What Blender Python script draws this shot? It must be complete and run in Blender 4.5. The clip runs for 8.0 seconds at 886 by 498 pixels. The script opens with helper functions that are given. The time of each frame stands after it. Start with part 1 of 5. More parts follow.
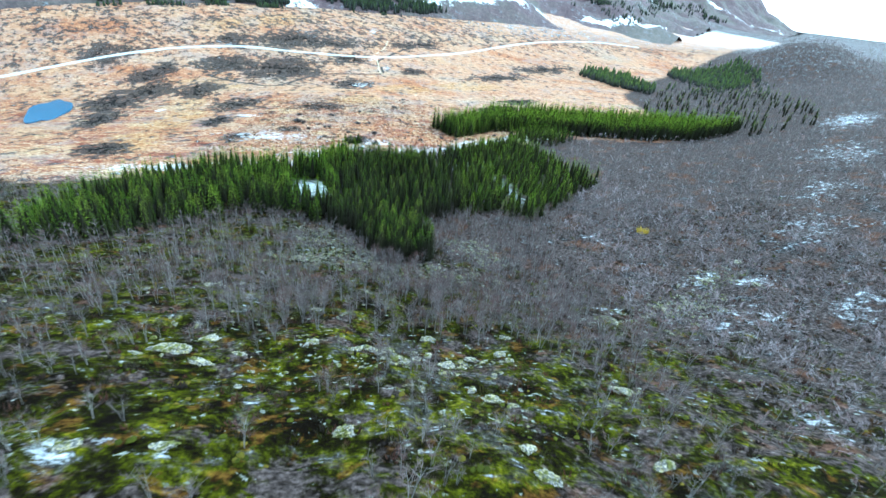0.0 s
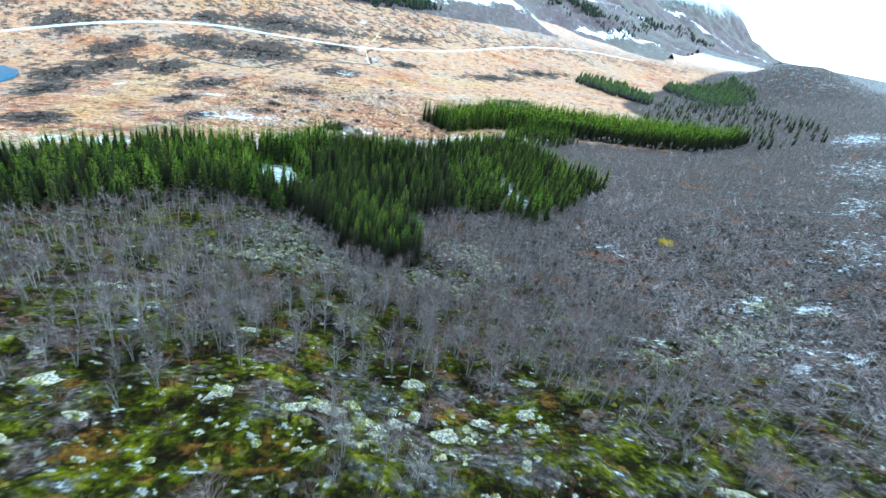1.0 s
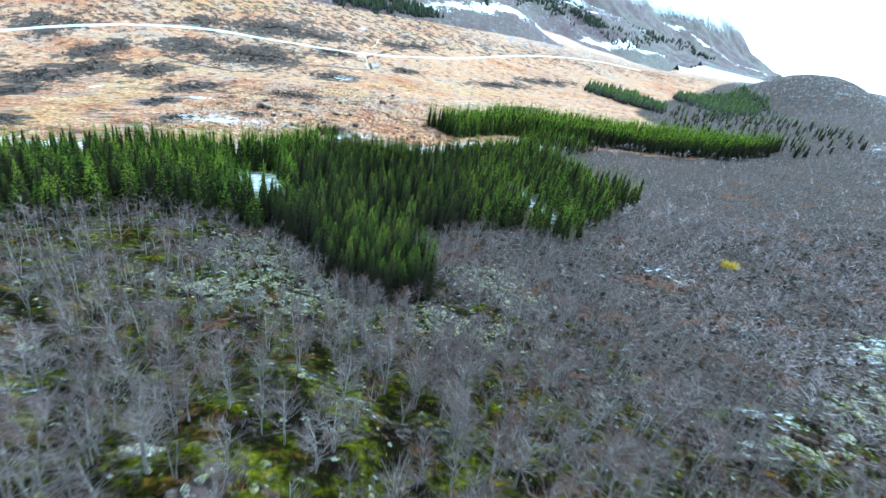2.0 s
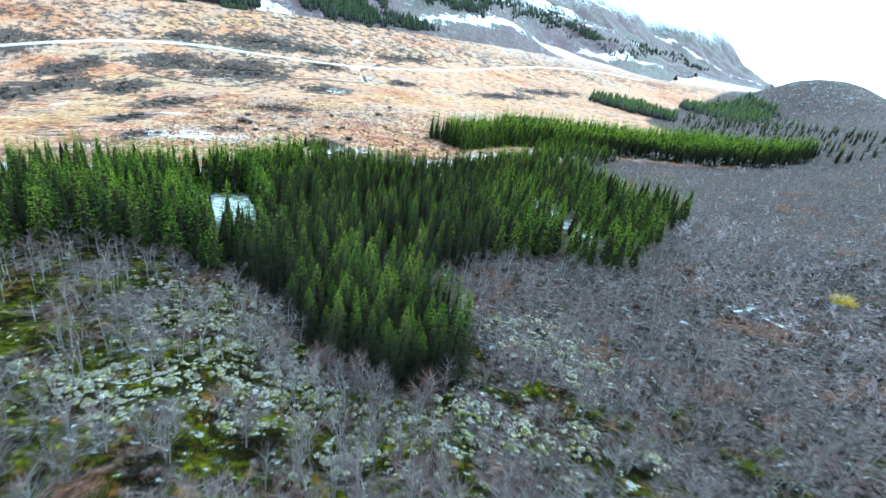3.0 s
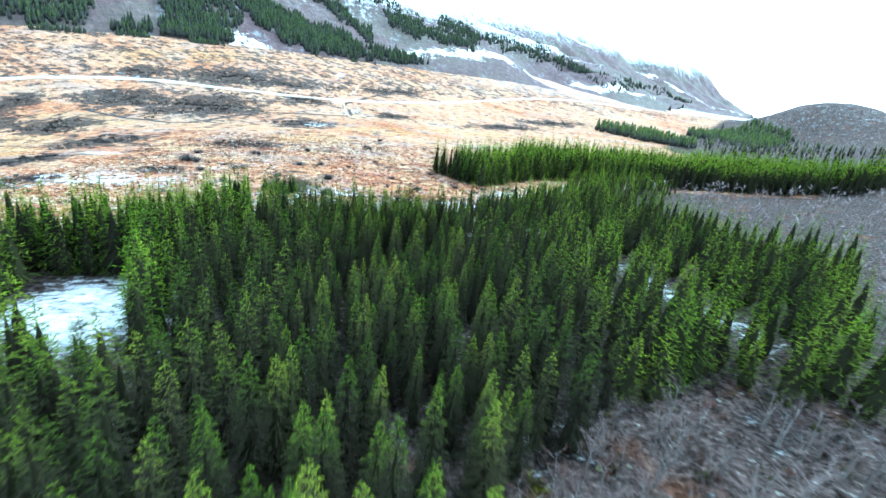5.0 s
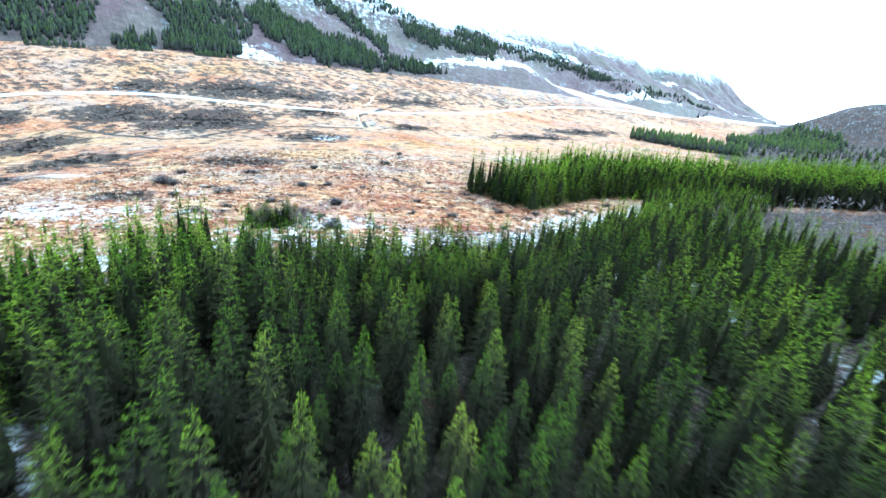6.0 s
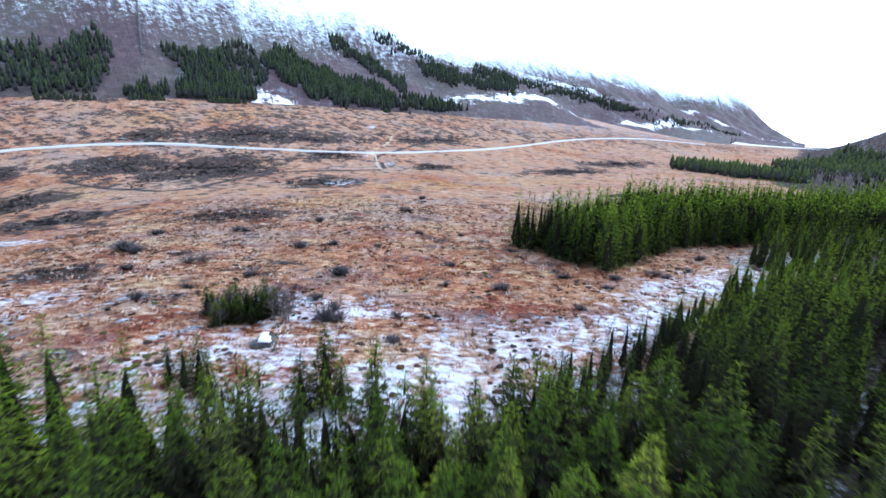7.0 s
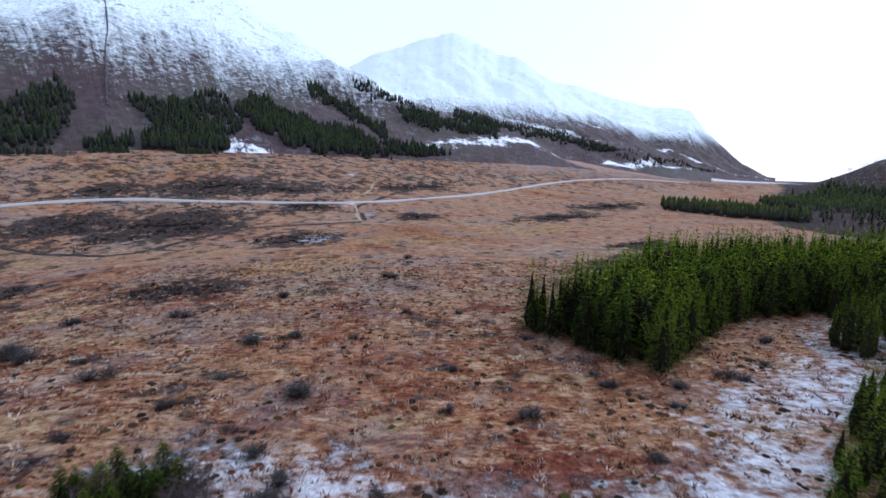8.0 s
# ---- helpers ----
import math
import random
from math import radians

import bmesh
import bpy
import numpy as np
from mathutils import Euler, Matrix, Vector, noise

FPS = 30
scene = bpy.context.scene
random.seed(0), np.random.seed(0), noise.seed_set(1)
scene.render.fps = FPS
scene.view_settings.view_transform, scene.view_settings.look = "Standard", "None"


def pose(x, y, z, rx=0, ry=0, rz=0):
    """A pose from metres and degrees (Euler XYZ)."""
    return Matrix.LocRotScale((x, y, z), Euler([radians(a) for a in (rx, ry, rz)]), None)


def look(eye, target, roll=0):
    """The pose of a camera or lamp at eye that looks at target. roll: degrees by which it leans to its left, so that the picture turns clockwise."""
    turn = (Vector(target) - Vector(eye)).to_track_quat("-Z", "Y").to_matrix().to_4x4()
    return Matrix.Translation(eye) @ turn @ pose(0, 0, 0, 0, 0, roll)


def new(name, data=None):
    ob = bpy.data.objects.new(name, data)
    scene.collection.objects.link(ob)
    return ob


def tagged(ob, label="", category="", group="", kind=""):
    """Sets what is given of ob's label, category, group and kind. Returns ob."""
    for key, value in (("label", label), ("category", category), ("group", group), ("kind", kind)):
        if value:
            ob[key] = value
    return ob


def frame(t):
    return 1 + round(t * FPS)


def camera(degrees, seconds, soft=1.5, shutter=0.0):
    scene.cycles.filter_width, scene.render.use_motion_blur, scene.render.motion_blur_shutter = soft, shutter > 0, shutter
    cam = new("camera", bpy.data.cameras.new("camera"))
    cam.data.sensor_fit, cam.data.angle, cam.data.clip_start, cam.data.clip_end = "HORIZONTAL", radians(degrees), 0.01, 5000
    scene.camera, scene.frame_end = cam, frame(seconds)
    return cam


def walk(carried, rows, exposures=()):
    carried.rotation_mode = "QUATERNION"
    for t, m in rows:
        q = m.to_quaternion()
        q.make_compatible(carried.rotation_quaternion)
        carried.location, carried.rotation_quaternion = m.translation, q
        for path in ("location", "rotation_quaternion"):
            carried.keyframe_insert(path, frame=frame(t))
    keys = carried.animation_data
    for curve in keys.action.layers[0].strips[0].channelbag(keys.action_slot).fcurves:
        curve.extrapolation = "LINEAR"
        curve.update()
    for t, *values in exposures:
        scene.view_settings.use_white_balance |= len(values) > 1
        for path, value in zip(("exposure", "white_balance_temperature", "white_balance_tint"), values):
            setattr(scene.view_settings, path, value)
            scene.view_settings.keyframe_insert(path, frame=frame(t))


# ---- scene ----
# ------------------------------------------------------------------ camera
LENS = 86.0
cam = camera(LENS, 8.0, soft=1.5, shutter=0.25)
# seconds, eye x y z, yaw to the left, pitch, roll (degrees)
PATH = [
    (0.0, -7.59, 2.99, 76.86, -3.10, -29.20, 6.83),
    (0.5, -7.86, 14.02, 70.12, -4.54, -28.24, 8.38),
    (1.0, -8.33, 26.01, 62.66, -5.55, -27.99, 10.77),
    (1.5, -8.95, 37.25, 57.31, -5.57, -27.34, 10.95),
    (3.0, -12.47, 76.12, 43.38, -5.14, -24.40, 9.05),
    (3.5, -13.54, 88.27, 39.77, -6.42, -23.27, 7.60),
    (4.0, -14.52, 99.78, 36.57, -6.65, -22.37, 7.32),
    (4.5, -15.48, 111.71, 33.61, -6.12, -20.72, 7.23),
    (6.0, -20.40, 159.83, 25.54, -3.44, -18.32, 5.50),
    (6.5, -22.15, 175.96, 23.86, -1.20, -16.67, 4.05),
    (7.0, -22.65, 190.47, 23.34, -0.25, -14.16, 2.77),
    (7.5, -23.63, 202.48, 24.00, -0.67, -11.08, 2.08),
    (8.0, -24.43, 213.08, 25.51, -2.02, -9.17, 1.37),
]


def flight(x, y, z, yaw, pitch, roll):
    return pose(x, y, z, 0, 0, yaw) @ pose(0, 0, 0, 90 + pitch, 0, 0) @ pose(0, 0, 0, 0, 0, roll)


walk(cam, [(t, flight(*p)) for t, *p in PATH],
     exposures=[(0.0, 1.57, 4510, -14), (1.5, 1.61, 4510, -14), (3.0, 1.76, 4490, -15), (4.5, 1.92, 4490, -15), (6.0, 1.90, 4490, -11), (6.5, 1.66, 4430, -4),
                (7.0, 0.80, 4730, 9), (7.5, 0.05, 4850, 14), (8.0, -0.22, 5080, 15)])

# ------------------------------------------------------------------ light
SUN_AZ, SUN_EL = 58.0, 32.0     # degrees from +y towards +x, above the horizon
world = bpy.data.worlds.new("sky")
scene.world = world
world.use_nodes = True
wn, wl = world.node_tree.nodes, world.node_tree.links
sky = wn.new("ShaderNodeTexSky")
sky.sky_type, sky.sun_disc = "NISHITA", False
sky.sun_elevation, sky.sun_rotation = radians(SUN_EL), radians(SUN_AZ)
sky.air_density, sky.dust_density, sky.ozone_density = 1.0, 1.6, 1.0
veil = wn.new("ShaderNodeMix")          # thin high cloud whitens the whole sky
veil.data_type, veil.blend_type = "RGBA", "ADD"
veil.inputs[0].default_value, veil.inputs[7].default_value = 1.0, (7.3, 7.2, 7.1, 1)
thin = wn.new("ShaderNodeVectorMath")
thin.operation, thin.inputs[3].default_value = "SCALE", 0.25
wl.new(sky.outputs[0], thin.inputs[0])
wl.new(thin.outputs[0], veil.inputs[6])
wl.new(veil.outputs[2], wn["Background"].inputs[0])
wn["Background"].inputs[1].default_value = 0.15
sun = new("sun", bpy.data.lights.new("sun", "SUN"))
sun.data.energy, sun.data.angle, sun.data.color = 1.7, radians(9), (1.0, 0.96, 0.90)
sx, sy = math.sin(radians(SUN_AZ)), math.cos(radians(SUN_AZ))
sun.matrix_world = look((0, 0, 300), (-sx * 100, -sy * 100, 300 - 100 * math.tan(radians(SUN_EL))))


# ------------------------------------------------------------------ lie of the land
def smooth_max(a, b, k):
    h = np.clip(0.5 + 0.5 * (a - b) / k, 0, 1)
    return b + (a - b) * h + k * h * (1 - h)


def ramp(t, k):
    return 0.5 * (t + np.sqrt(t * t + k * k))


def land(x, y):
    """Height of the valley: the slope that the flight follows down, the flat meadow, the far fan."""
    x, y = np.asarray(x, float), np.asarray(y, float)
    s = y + 0.06 * x
    front = 0.34 * ramp(137 - s, 30) + 0.20 * ramp(45 - s, 60)
    q = 0.82 * x - 0.57 * y
    side = 0.26 * ramp(q + 45, 40) + 0.30 * ramp(q - 40, 80)
    side = -smooth_max(-side, -44.0 + 0 * x, 30)
    side = side / (1 + np.exp((y - 640) / 60))
    hill = -smooth_max(-smooth_max(front, side, 10), -95.0 + 0 * x, 40)
    u, v = 0.92 * (x - 505) - 0.39 * (y - 712), 0.39 * (x - 505) + 0.92 * (y - 712)     # the steep knoll on the valley's right side
    hill = hill + 57 * np.exp(-((u / 84) ** 2 + (v / 104) ** 2) ** 1.1)
    w = -q
    v = y - 0.6 * x
    far = 0.045 * ramp(v - 430, 40) + 0.18 * ramp(v - 530, 40)
    far = -smooth_max(-far, -(20 + 0.22 * ramp(w - 240, 60)), 12)
    far = -smooth_max(-far, -110.0 + 0 * x, 30)
    left = -0.13 * ramp(-x - 75, 40) * np.exp(-((y - 320) / 150) ** 2)
    return hill - 5 + far + left


def waves(x, y, size, seed=0, octaves=3):
    """Cheap smooth noise in -1..1 for arrays."""
    rng = np.random.RandomState(seed)
    out, amp, tot = 0 * np.asarray(x, float), 1.0, 0.0
    for o in range(octaves):
        for _ in range(5):
            a = rng.uniform(0, 2 * np.pi)
            f = 2 * np.pi / (size * rng.uniform(0.7, 1.5)) * 2 ** o
            out = out + amp * 0.45 * np.sin(f * (x * np.cos(a) + y * np.sin(a)) + rng.uniform(0, 6.28) + 1.3 * np.sin(f * 0.37 * (y * np.cos(a) - x * np.sin(a)) + rng.uniform(0, 6.28)))
        tot += amp
        amp *= 0.55
    return out / tot


def soil(x, y):
    """The ground's surface: the lie of the land with hummocks and tussocks."""
    rough = 1 / (1 + np.exp((np.asarray(y, float) - 150 - 0.9 * np.maximum(x, 0)) / 15))
    return land(x, y) + rough * (0.9 * waves(x, y, 26, 3) + 0.5 * waves(x, y, 9, 4)) + (1 - rough) * (0.35 * waves(x, y, 40, 5) + 0.12 * waves(x, y, 7, 6))


def inside(poly, x, y):
    x, y = np.asarray(x, float), np.asarray(y, float)
    r = np.zeros(x.shape, bool)
    for (x0, y0), (x1, y1) in zip(poly, poly[1:] + poly[:1]):
        if y0 != y1:
            r ^= ((y0 > y) != (y1 > y)) & (x < (x1 - x0) * (y - y0) / (y1 - y0) + x0)
    return r


def near_edge(poly, x, y):
    """Distance to the outline, plus inside and minus outside."""
    x, y = np.asarray(x, float), np.asarray(y, float)
    d = np.full(x.shape, 1e9)
    for (x0, y0), (x1, y1) in zip(poly, poly[1:] + poly[:1]):
        t = np.clip(((x - x0) * (x1 - x0) + (y - y0) * (y1 - y0)) / ((x1 - x0) ** 2 + (y1 - y0) ** 2), 0, 1)
        d = np.minimum(d, np.hypot(x - x0 - t * (x1 - x0), y - y0 - t * (y1 - y0)))
    return np.where(inside(poly, x, y), d, -d)


# outlines of the woods and clearings, metres in plan
WOOD_A = [(-98, 93), (-90, 112), (-82, 131), (-70, 150), (-56, 150), (-41, 144.5), (-30, 136), (-20, 120), (-9, 113), (-3, 120),
          (-10, 147), (-4, 157), (12, 165), (22, 169), (30, 161), (35, 162), (46, 181), (62, 196), (70, 206), (62, 226), (52, 256), (38, 269), (23, 260), (7, 246), (0, 239.5), (-6, 234), (-11, 229), (-14.5, 222),
          (-17, 215), (-36, 216), (-49, 216), (-58, 200), (-68, 194), (-94, 193), (-114, 170), (-121, 135)]
WOOD_B = [(-9, 291), (-2, 279), (7, 270), (20, 285), (36, 296), (60, 299), (110, 299), (165, 300), (200, 322), (172, 352), (110, 352), (65, 345), (34, 335), (6, 302)]
WOOD_C = [(150, 560), (165, 590), (207, 588), (222, 520), (205, 487), (175, 515)]
WOOD_D = [(283, 640), (310, 682), (420, 728), (405, 640), (322, 556), (290, 590)]
COPSE = [(36, 278), (42, 273), (62, 268), (82, 290), (76, 299), (52, 297)]
HILL_WOOD = [(230, 520), (300, 470), (380, 520), (470, 640), (440, 720), (390, 760), (330, 640), (270, 590)]
CLEARINGS = [[(-65, 187), (-51, 188), (-42, 166), (-46, 162), (-57, 169)], [(17, 215), (22, 214), (29, 203), (33.5, 190), (34, 172), (29, 171), (27, 186), (22, 203)]]


# ------------------------------------------------------------------ materials
class Shader:
    """A small helper to write node materials."""

    def __init__(self, name):
        self.m = bpy.data.materials.new(name)
        self.m.use_nodes = True
        self.n, self.l = self.m.node_tree.nodes, self.m.node_tree.links
        self.bsdf = self.n["Principled BSDF"]
        self.pos = self.n.new("ShaderNodeNewGeometry").outputs["Position"]

    def put(self, socket, value):
        if hasattr(value, "is_linked"):
            self.l.new(value, socket)
        elif isinstance(value, tuple) and len(value) == 3 and socket.type == "RGBA":
            socket.default_value = (*value, 1)
        else:
            socket.default_value = value

    def noise(self, scale, detail=4, rough=0.6, stretch=None, vector=None, kind="Fac"):
        node = self.n.new("ShaderNodeTexNoise")
        node.inputs["Scale"].default_value, node.inputs["Detail"].default_value, node.inputs["Roughness"].default_value = scale, detail, rough
        v = vector or self.pos
        if stretch:
            mp = self.n.new("ShaderNodeMapping")
            mp.inputs["Scale"].default_value = stretch
            self.l.new(v, mp.inputs[0])
            v = mp.outputs[0]
        self.l.new(v, node.inputs["Vector"])
        return node.outputs[kind]

    def cells(self, scale, kind="Distance"):
        node = self.n.new("ShaderNodeTexVoronoi")
        node.inputs["Scale"].default_value = scale
        self.l.new(self.pos, node.inputs["Vector"])
        return node.outputs[kind]

    def ramp(self, value, *stops):
        node = self.n.new("ShaderNodeValToRGB")
        e = node.color_ramp.elements
        while len(e) < len(stops):
            e.new(0.5)
        for el, (p, c) in zip(e, stops):
            el.position, el.color = p, (*c, 1) if isinstance(c, tuple) else (c, c, c, 1)
        self.l.new(value, node.inputs[0])
        return node.outputs[0]

    def mix(self, fac, a, b):
        node = self.n.new("ShaderNodeMix")
        node.data_type = "RGBA"
        for i, v in ((0, fac), (6, a), (7, b)):
            self.put(node.inputs[i], v)
        return node.outputs[2]

    def math(self, op, a, b=0.0, clamp=False):
        node = self.n.new("ShaderNodeMath")
        node.operation, node.use_clamp = op, clamp
        self.put(node.inputs[0], a)
        self.put(node.inputs[1], b)
        return node.outputs[0]

    def attr(self, name, kind="Fac"):
        node = self.n.new("ShaderNodeAttribute")
        node.attribute_name = name
        return node.outputs[kind]

    def height(self):
        node = self.n.new("ShaderNodeSeparateXYZ")
        self.l.new(self.pos, node.inputs[0])
        return node.outputs[2]

    def chance(self):
        return self.n.new("ShaderNodeObjectInfo").outputs["Random"]

    def island(self):
        return self.n.new("ShaderNodeNewGeometry").outputs["Random Per Island"]

    def done(self, colour, rough=0.8, bump=None, depth=0.1, strength=0.6, spec=0.3):
        self.put(self.bsdf.inputs["Base Color"], colour)
        self.put(self.bsdf.inputs["Roughness"], rough)
        self.bsdf.inputs["Specular IOR Level"].default_value = spec
        if bump is not None:
            node = self.n.new("ShaderNodeBump")
            node.inputs["Strength"].default_value, node.inputs["Distance"].default_value = strength, depth
            self.l.new(bump, node.inputs["Height"])
            self.l.new(node.outputs[0], self.bsdf.inputs["Normal"])
        return self.m


def make_ground():
    s = Shader("ground_cover")
    big, mid, fine = s.noise(0.030, 5), s.noise(0.20, 5, 0.65), s.noise(1.3, 5, 0.7)
    clump = s.noise(0.75, 5, 0.7, stretch=(0.75, 1.25, 1))
    near = s.attr("tussock")
    # dry meadow: tawny sedge, straw, rusty moss, hoar frost
    wide = s.noise(0.28, 4, 0.7, stretch=(0.6, 1.3, 1))
    meadow = s.ramp(clump, (0.36, (0.050, 0.022, 0.015)), (0.44, (0.19, 0.078, 0.040)), (0.52, (0.33, 0.165, 0.082)), (0.59, (0.45, 0.290, 0.170)), (0.68, (0.58, 0.47, 0.35)))
    meadow = s.mix(s.math("MULTIPLY", near, s.ramp(s.noise(2.6, 4, 0.7), (0.36, 0.6), (0.47, 0.0))), meadow, (0.045, 0.020, 0.015))
    meadow = s.mix(s.ramp(wide, (0.42, 0.75), (0.50, 0.0)), meadow, s.ramp(fine, (0.36, (0.085, 0.025, 0.014)), (0.64, (0.27, 0.095, 0.046))))
    meadow = s.mix(s.ramp(wide, (0.54, 0.0), (0.66, 0.7)), meadow, s.ramp(fine, (0.3, (0.30, 0.20, 0.12)), (0.7, (0.62, 0.50, 0.38))))
    meadow = s.mix(s.ramp(big, (0.47, 0.0), (0.60, 0.55)), meadow, s.ramp(fine, (0.3, (0.21, 0.11, 0.05)), (0.7, (0.42, 0.27, 0.15))))
    meadow = s.mix(s.ramp(s.noise(1.5, 4, 0.65, stretch=(0.5, 1.5, 1)), (0.555, 0.0), (0.64, 0.55)), meadow, (0.58, 0.40, 0.26))
    meadow = s.mix(s.math("MULTIPLY", near, s.ramp(s.noise(1.1, 4, 0.65, stretch=(0.55, 1.4, 1.3)), (0.385, 0.95), (0.45, 0.0))), meadow, (0.042, 0.015, 0.012))
    meadow = s.mix(s.math("MULTIPLY", s.math("SUBTRACT", 1.0, near), 0.75), meadow, s.ramp(wide, (0.36, (0.26, 0.130, 0.074)), (0.64, (0.41, 0.270, 0.175))))      # the far side is evened out towards a smoother tone
    drift = s.noise(0.016, 5, 0.6, stretch=(0.7, 1.3, 1))      # broad drifts of orange, straw and dun grass
    meadow = s.mix(s.ramp(drift, (0.34, 0.8), (0.47, 0.0)), meadow, s.ramp(clump, (0.38, (0.10, 0.034, 0.018)), (0.52, (0.27, 0.105, 0.045)), (0.66, (0.45, 0.24, 0.12))))
    meadow = s.mix(s.ramp(drift, (0.54, 0.0), (0.68, 0.75)), meadow, s.ramp(clump, (0.38, (0.12, 0.085, 0.060)), (0.52, (0.29, 0.215, 0.150)), (0.66, (0.50, 0.42, 0.33))))
    bog = s.math("ADD", s.math("MULTIPLY", s.noise(0.065, 5, 0.65, stretch=(0.7, 1.2, 1)), 0.75), s.math("MULTIPLY", clump, 0.25))      # wet hollows of dark red moss
    meadow = s.mix(s.math("MULTIPLY", near, s.ramp(bog, (0.39, 0.85), (0.45, 0.0))), meadow, s.ramp(fine, (0.38, (0.050, 0.013, 0.010)), (0.64, (0.21, 0.060, 0.036))))
    meadow = s.mix(s.math("MULTIPLY", near, s.ramp(bog, (0.55, 0.0), (0.62, 0.7))), meadow, s.ramp(clump, (0.38, (0.17, 0.105, 0.050)), (0.60, (0.52, 0.39, 0.22))))
    yellow = s.ramp(s.math("ADD", s.attr("ochre"), s.math("MULTIPLY", s.math("SUBTRACT", mid, 0.5), 1.4)), (0.35, 0.0), (0.85, 0.42))
    meadow = s.mix(yellow, meadow, s.ramp(clump, (0.38, (0.09, 0.045, 0.015)), (0.50, (0.33, 0.19, 0.065)), (0.64, (0.56, 0.42, 0.22))))
    grey = s.noise(0.038, 7, 0.8)
    meadow = s.mix(s.ramp(grey, (0.50, 0.0), (0.60, 0.5)), meadow, s.ramp(fine, (0.35, (0.11, 0.078, 0.07)), (0.65, (0.33, 0.28, 0.26))))
    # slope: brown heather, leaf litter and moss
    slope = s.ramp(fine, (0.36, (0.012, 0.009, 0.008)), (0.48, (0.038, 0.029, 0.026)), (0.62, (0.092, 0.071, 0.066)), (0.78, (0.22, 0.185, 0.178)))
    rust = s.noise(0.11, 4, 0.6)
    slope = s.mix(s.ramp(rust, (0.56, 0.0), (0.66, 0.6)), slope, s.ramp(fine, (0.35, (0.035, 0.015, 0.009)), (0.7, (0.15, 0.068, 0.032))))
    lawn = s.math("ADD", s.math("MULTIPLY", mid, 0.62), s.math("MULTIPLY", fine, 0.38))
    moss = s.ramp(lawn, (0.42, (0.003, 0.002, 0.001)), (0.49, (0.010, 0.010, 0.001)), (0.56, (0.044, 0.046, 0.001)), (0.65, (0.158, 0.142, 0.004)))
    moss = s.mix(s.ramp(s.noise(0.33, 4, 0.6), (0.57, 0.0), (0.66, 0.55)), moss, s.ramp(fine, (0.36, (0.030, 0.012, 0.003)), (0.66, (0.19, 0.095, 0.018))))
    mossy = s.ramp(s.math("ADD", s.noise(0.14, 6, 0.75), s.math("MULTIPLY", s.math("SUBTRACT", s.attr("moss"), 0.5), 0.28)), (0.50, 0.0), (0.57, 1.0))
    slope = s.mix(mossy, slope, moss)
    stones = s.ramp(s.math("ADD", s.noise(0.8, 4, 0.6), s.math("MULTIPLY", s.attr("scree"), 0.08)), (0.65, 0.0), (0.69, 1.0))
    slope = s.mix(stones, slope, s.ramp(fine, (0.3, (0.10, 0.10, 0.09)), (0.7, (0.30, 0.30, 0.27))))
    colour = s.mix(s.ramp(s.math("ADD", s.attr("meadow"), s.math("MULTIPLY", s.math("SUBTRACT", mid, 0.5), 0.9)), (0.40, 0.0), (0.60, 1.0)), slope, meadow)
    heather = s.ramp(fine, (0.38, (0.009, 0.008, 0.008)), (0.52, (0.030, 0.027, 0.026)), (0.64, (0.080, 0.076, 0.075)), (0.74, (0.36, 0.36, 0.37)))
    ragged = s.math("ADD", s.math("MULTIPLY", s.math("SUBTRACT", s.noise(0.09, 5, 0.7), 0.5), 2.4), s.math("MULTIPLY", s.math("SUBTRACT", mid, 0.5), 3.8))
    ragged = s.math("ADD", ragged, s.math("MULTIPLY", s.math("SUBTRACT", clump, 0.5), 1.8))
    colour = s.mix(s.ramp(s.math("ADD", s.attr("heather"), ragged), (0.26, 0.0), (0.60, 0.90)), colour, heather)
    whitening = s.math("ADD", s.math("MULTIPLY", s.math("SUBTRACT", mid, 0.5), 1.4), s.math("MULTIPLY", s.math("SUBTRACT", clump, 0.5), 1.9))
    snow = s.ramp(s.math("ADD", s.attr("snow"), whitening), (0.33, 0.0), (0.82, 0.92))
    colour = s.mix(snow, colour, s.ramp(fine, (0.3, (0.50, 0.51, 0.55)), (0.7, (0.80, 0.82, 0.86))))
    relief = s.math("ADD", s.math("MULTIPLY", clump, 1.2), s.math("ADD", fine, mid))
    return s.done(colour, 0.95, relief, 0.55, 0.9, 0.02)


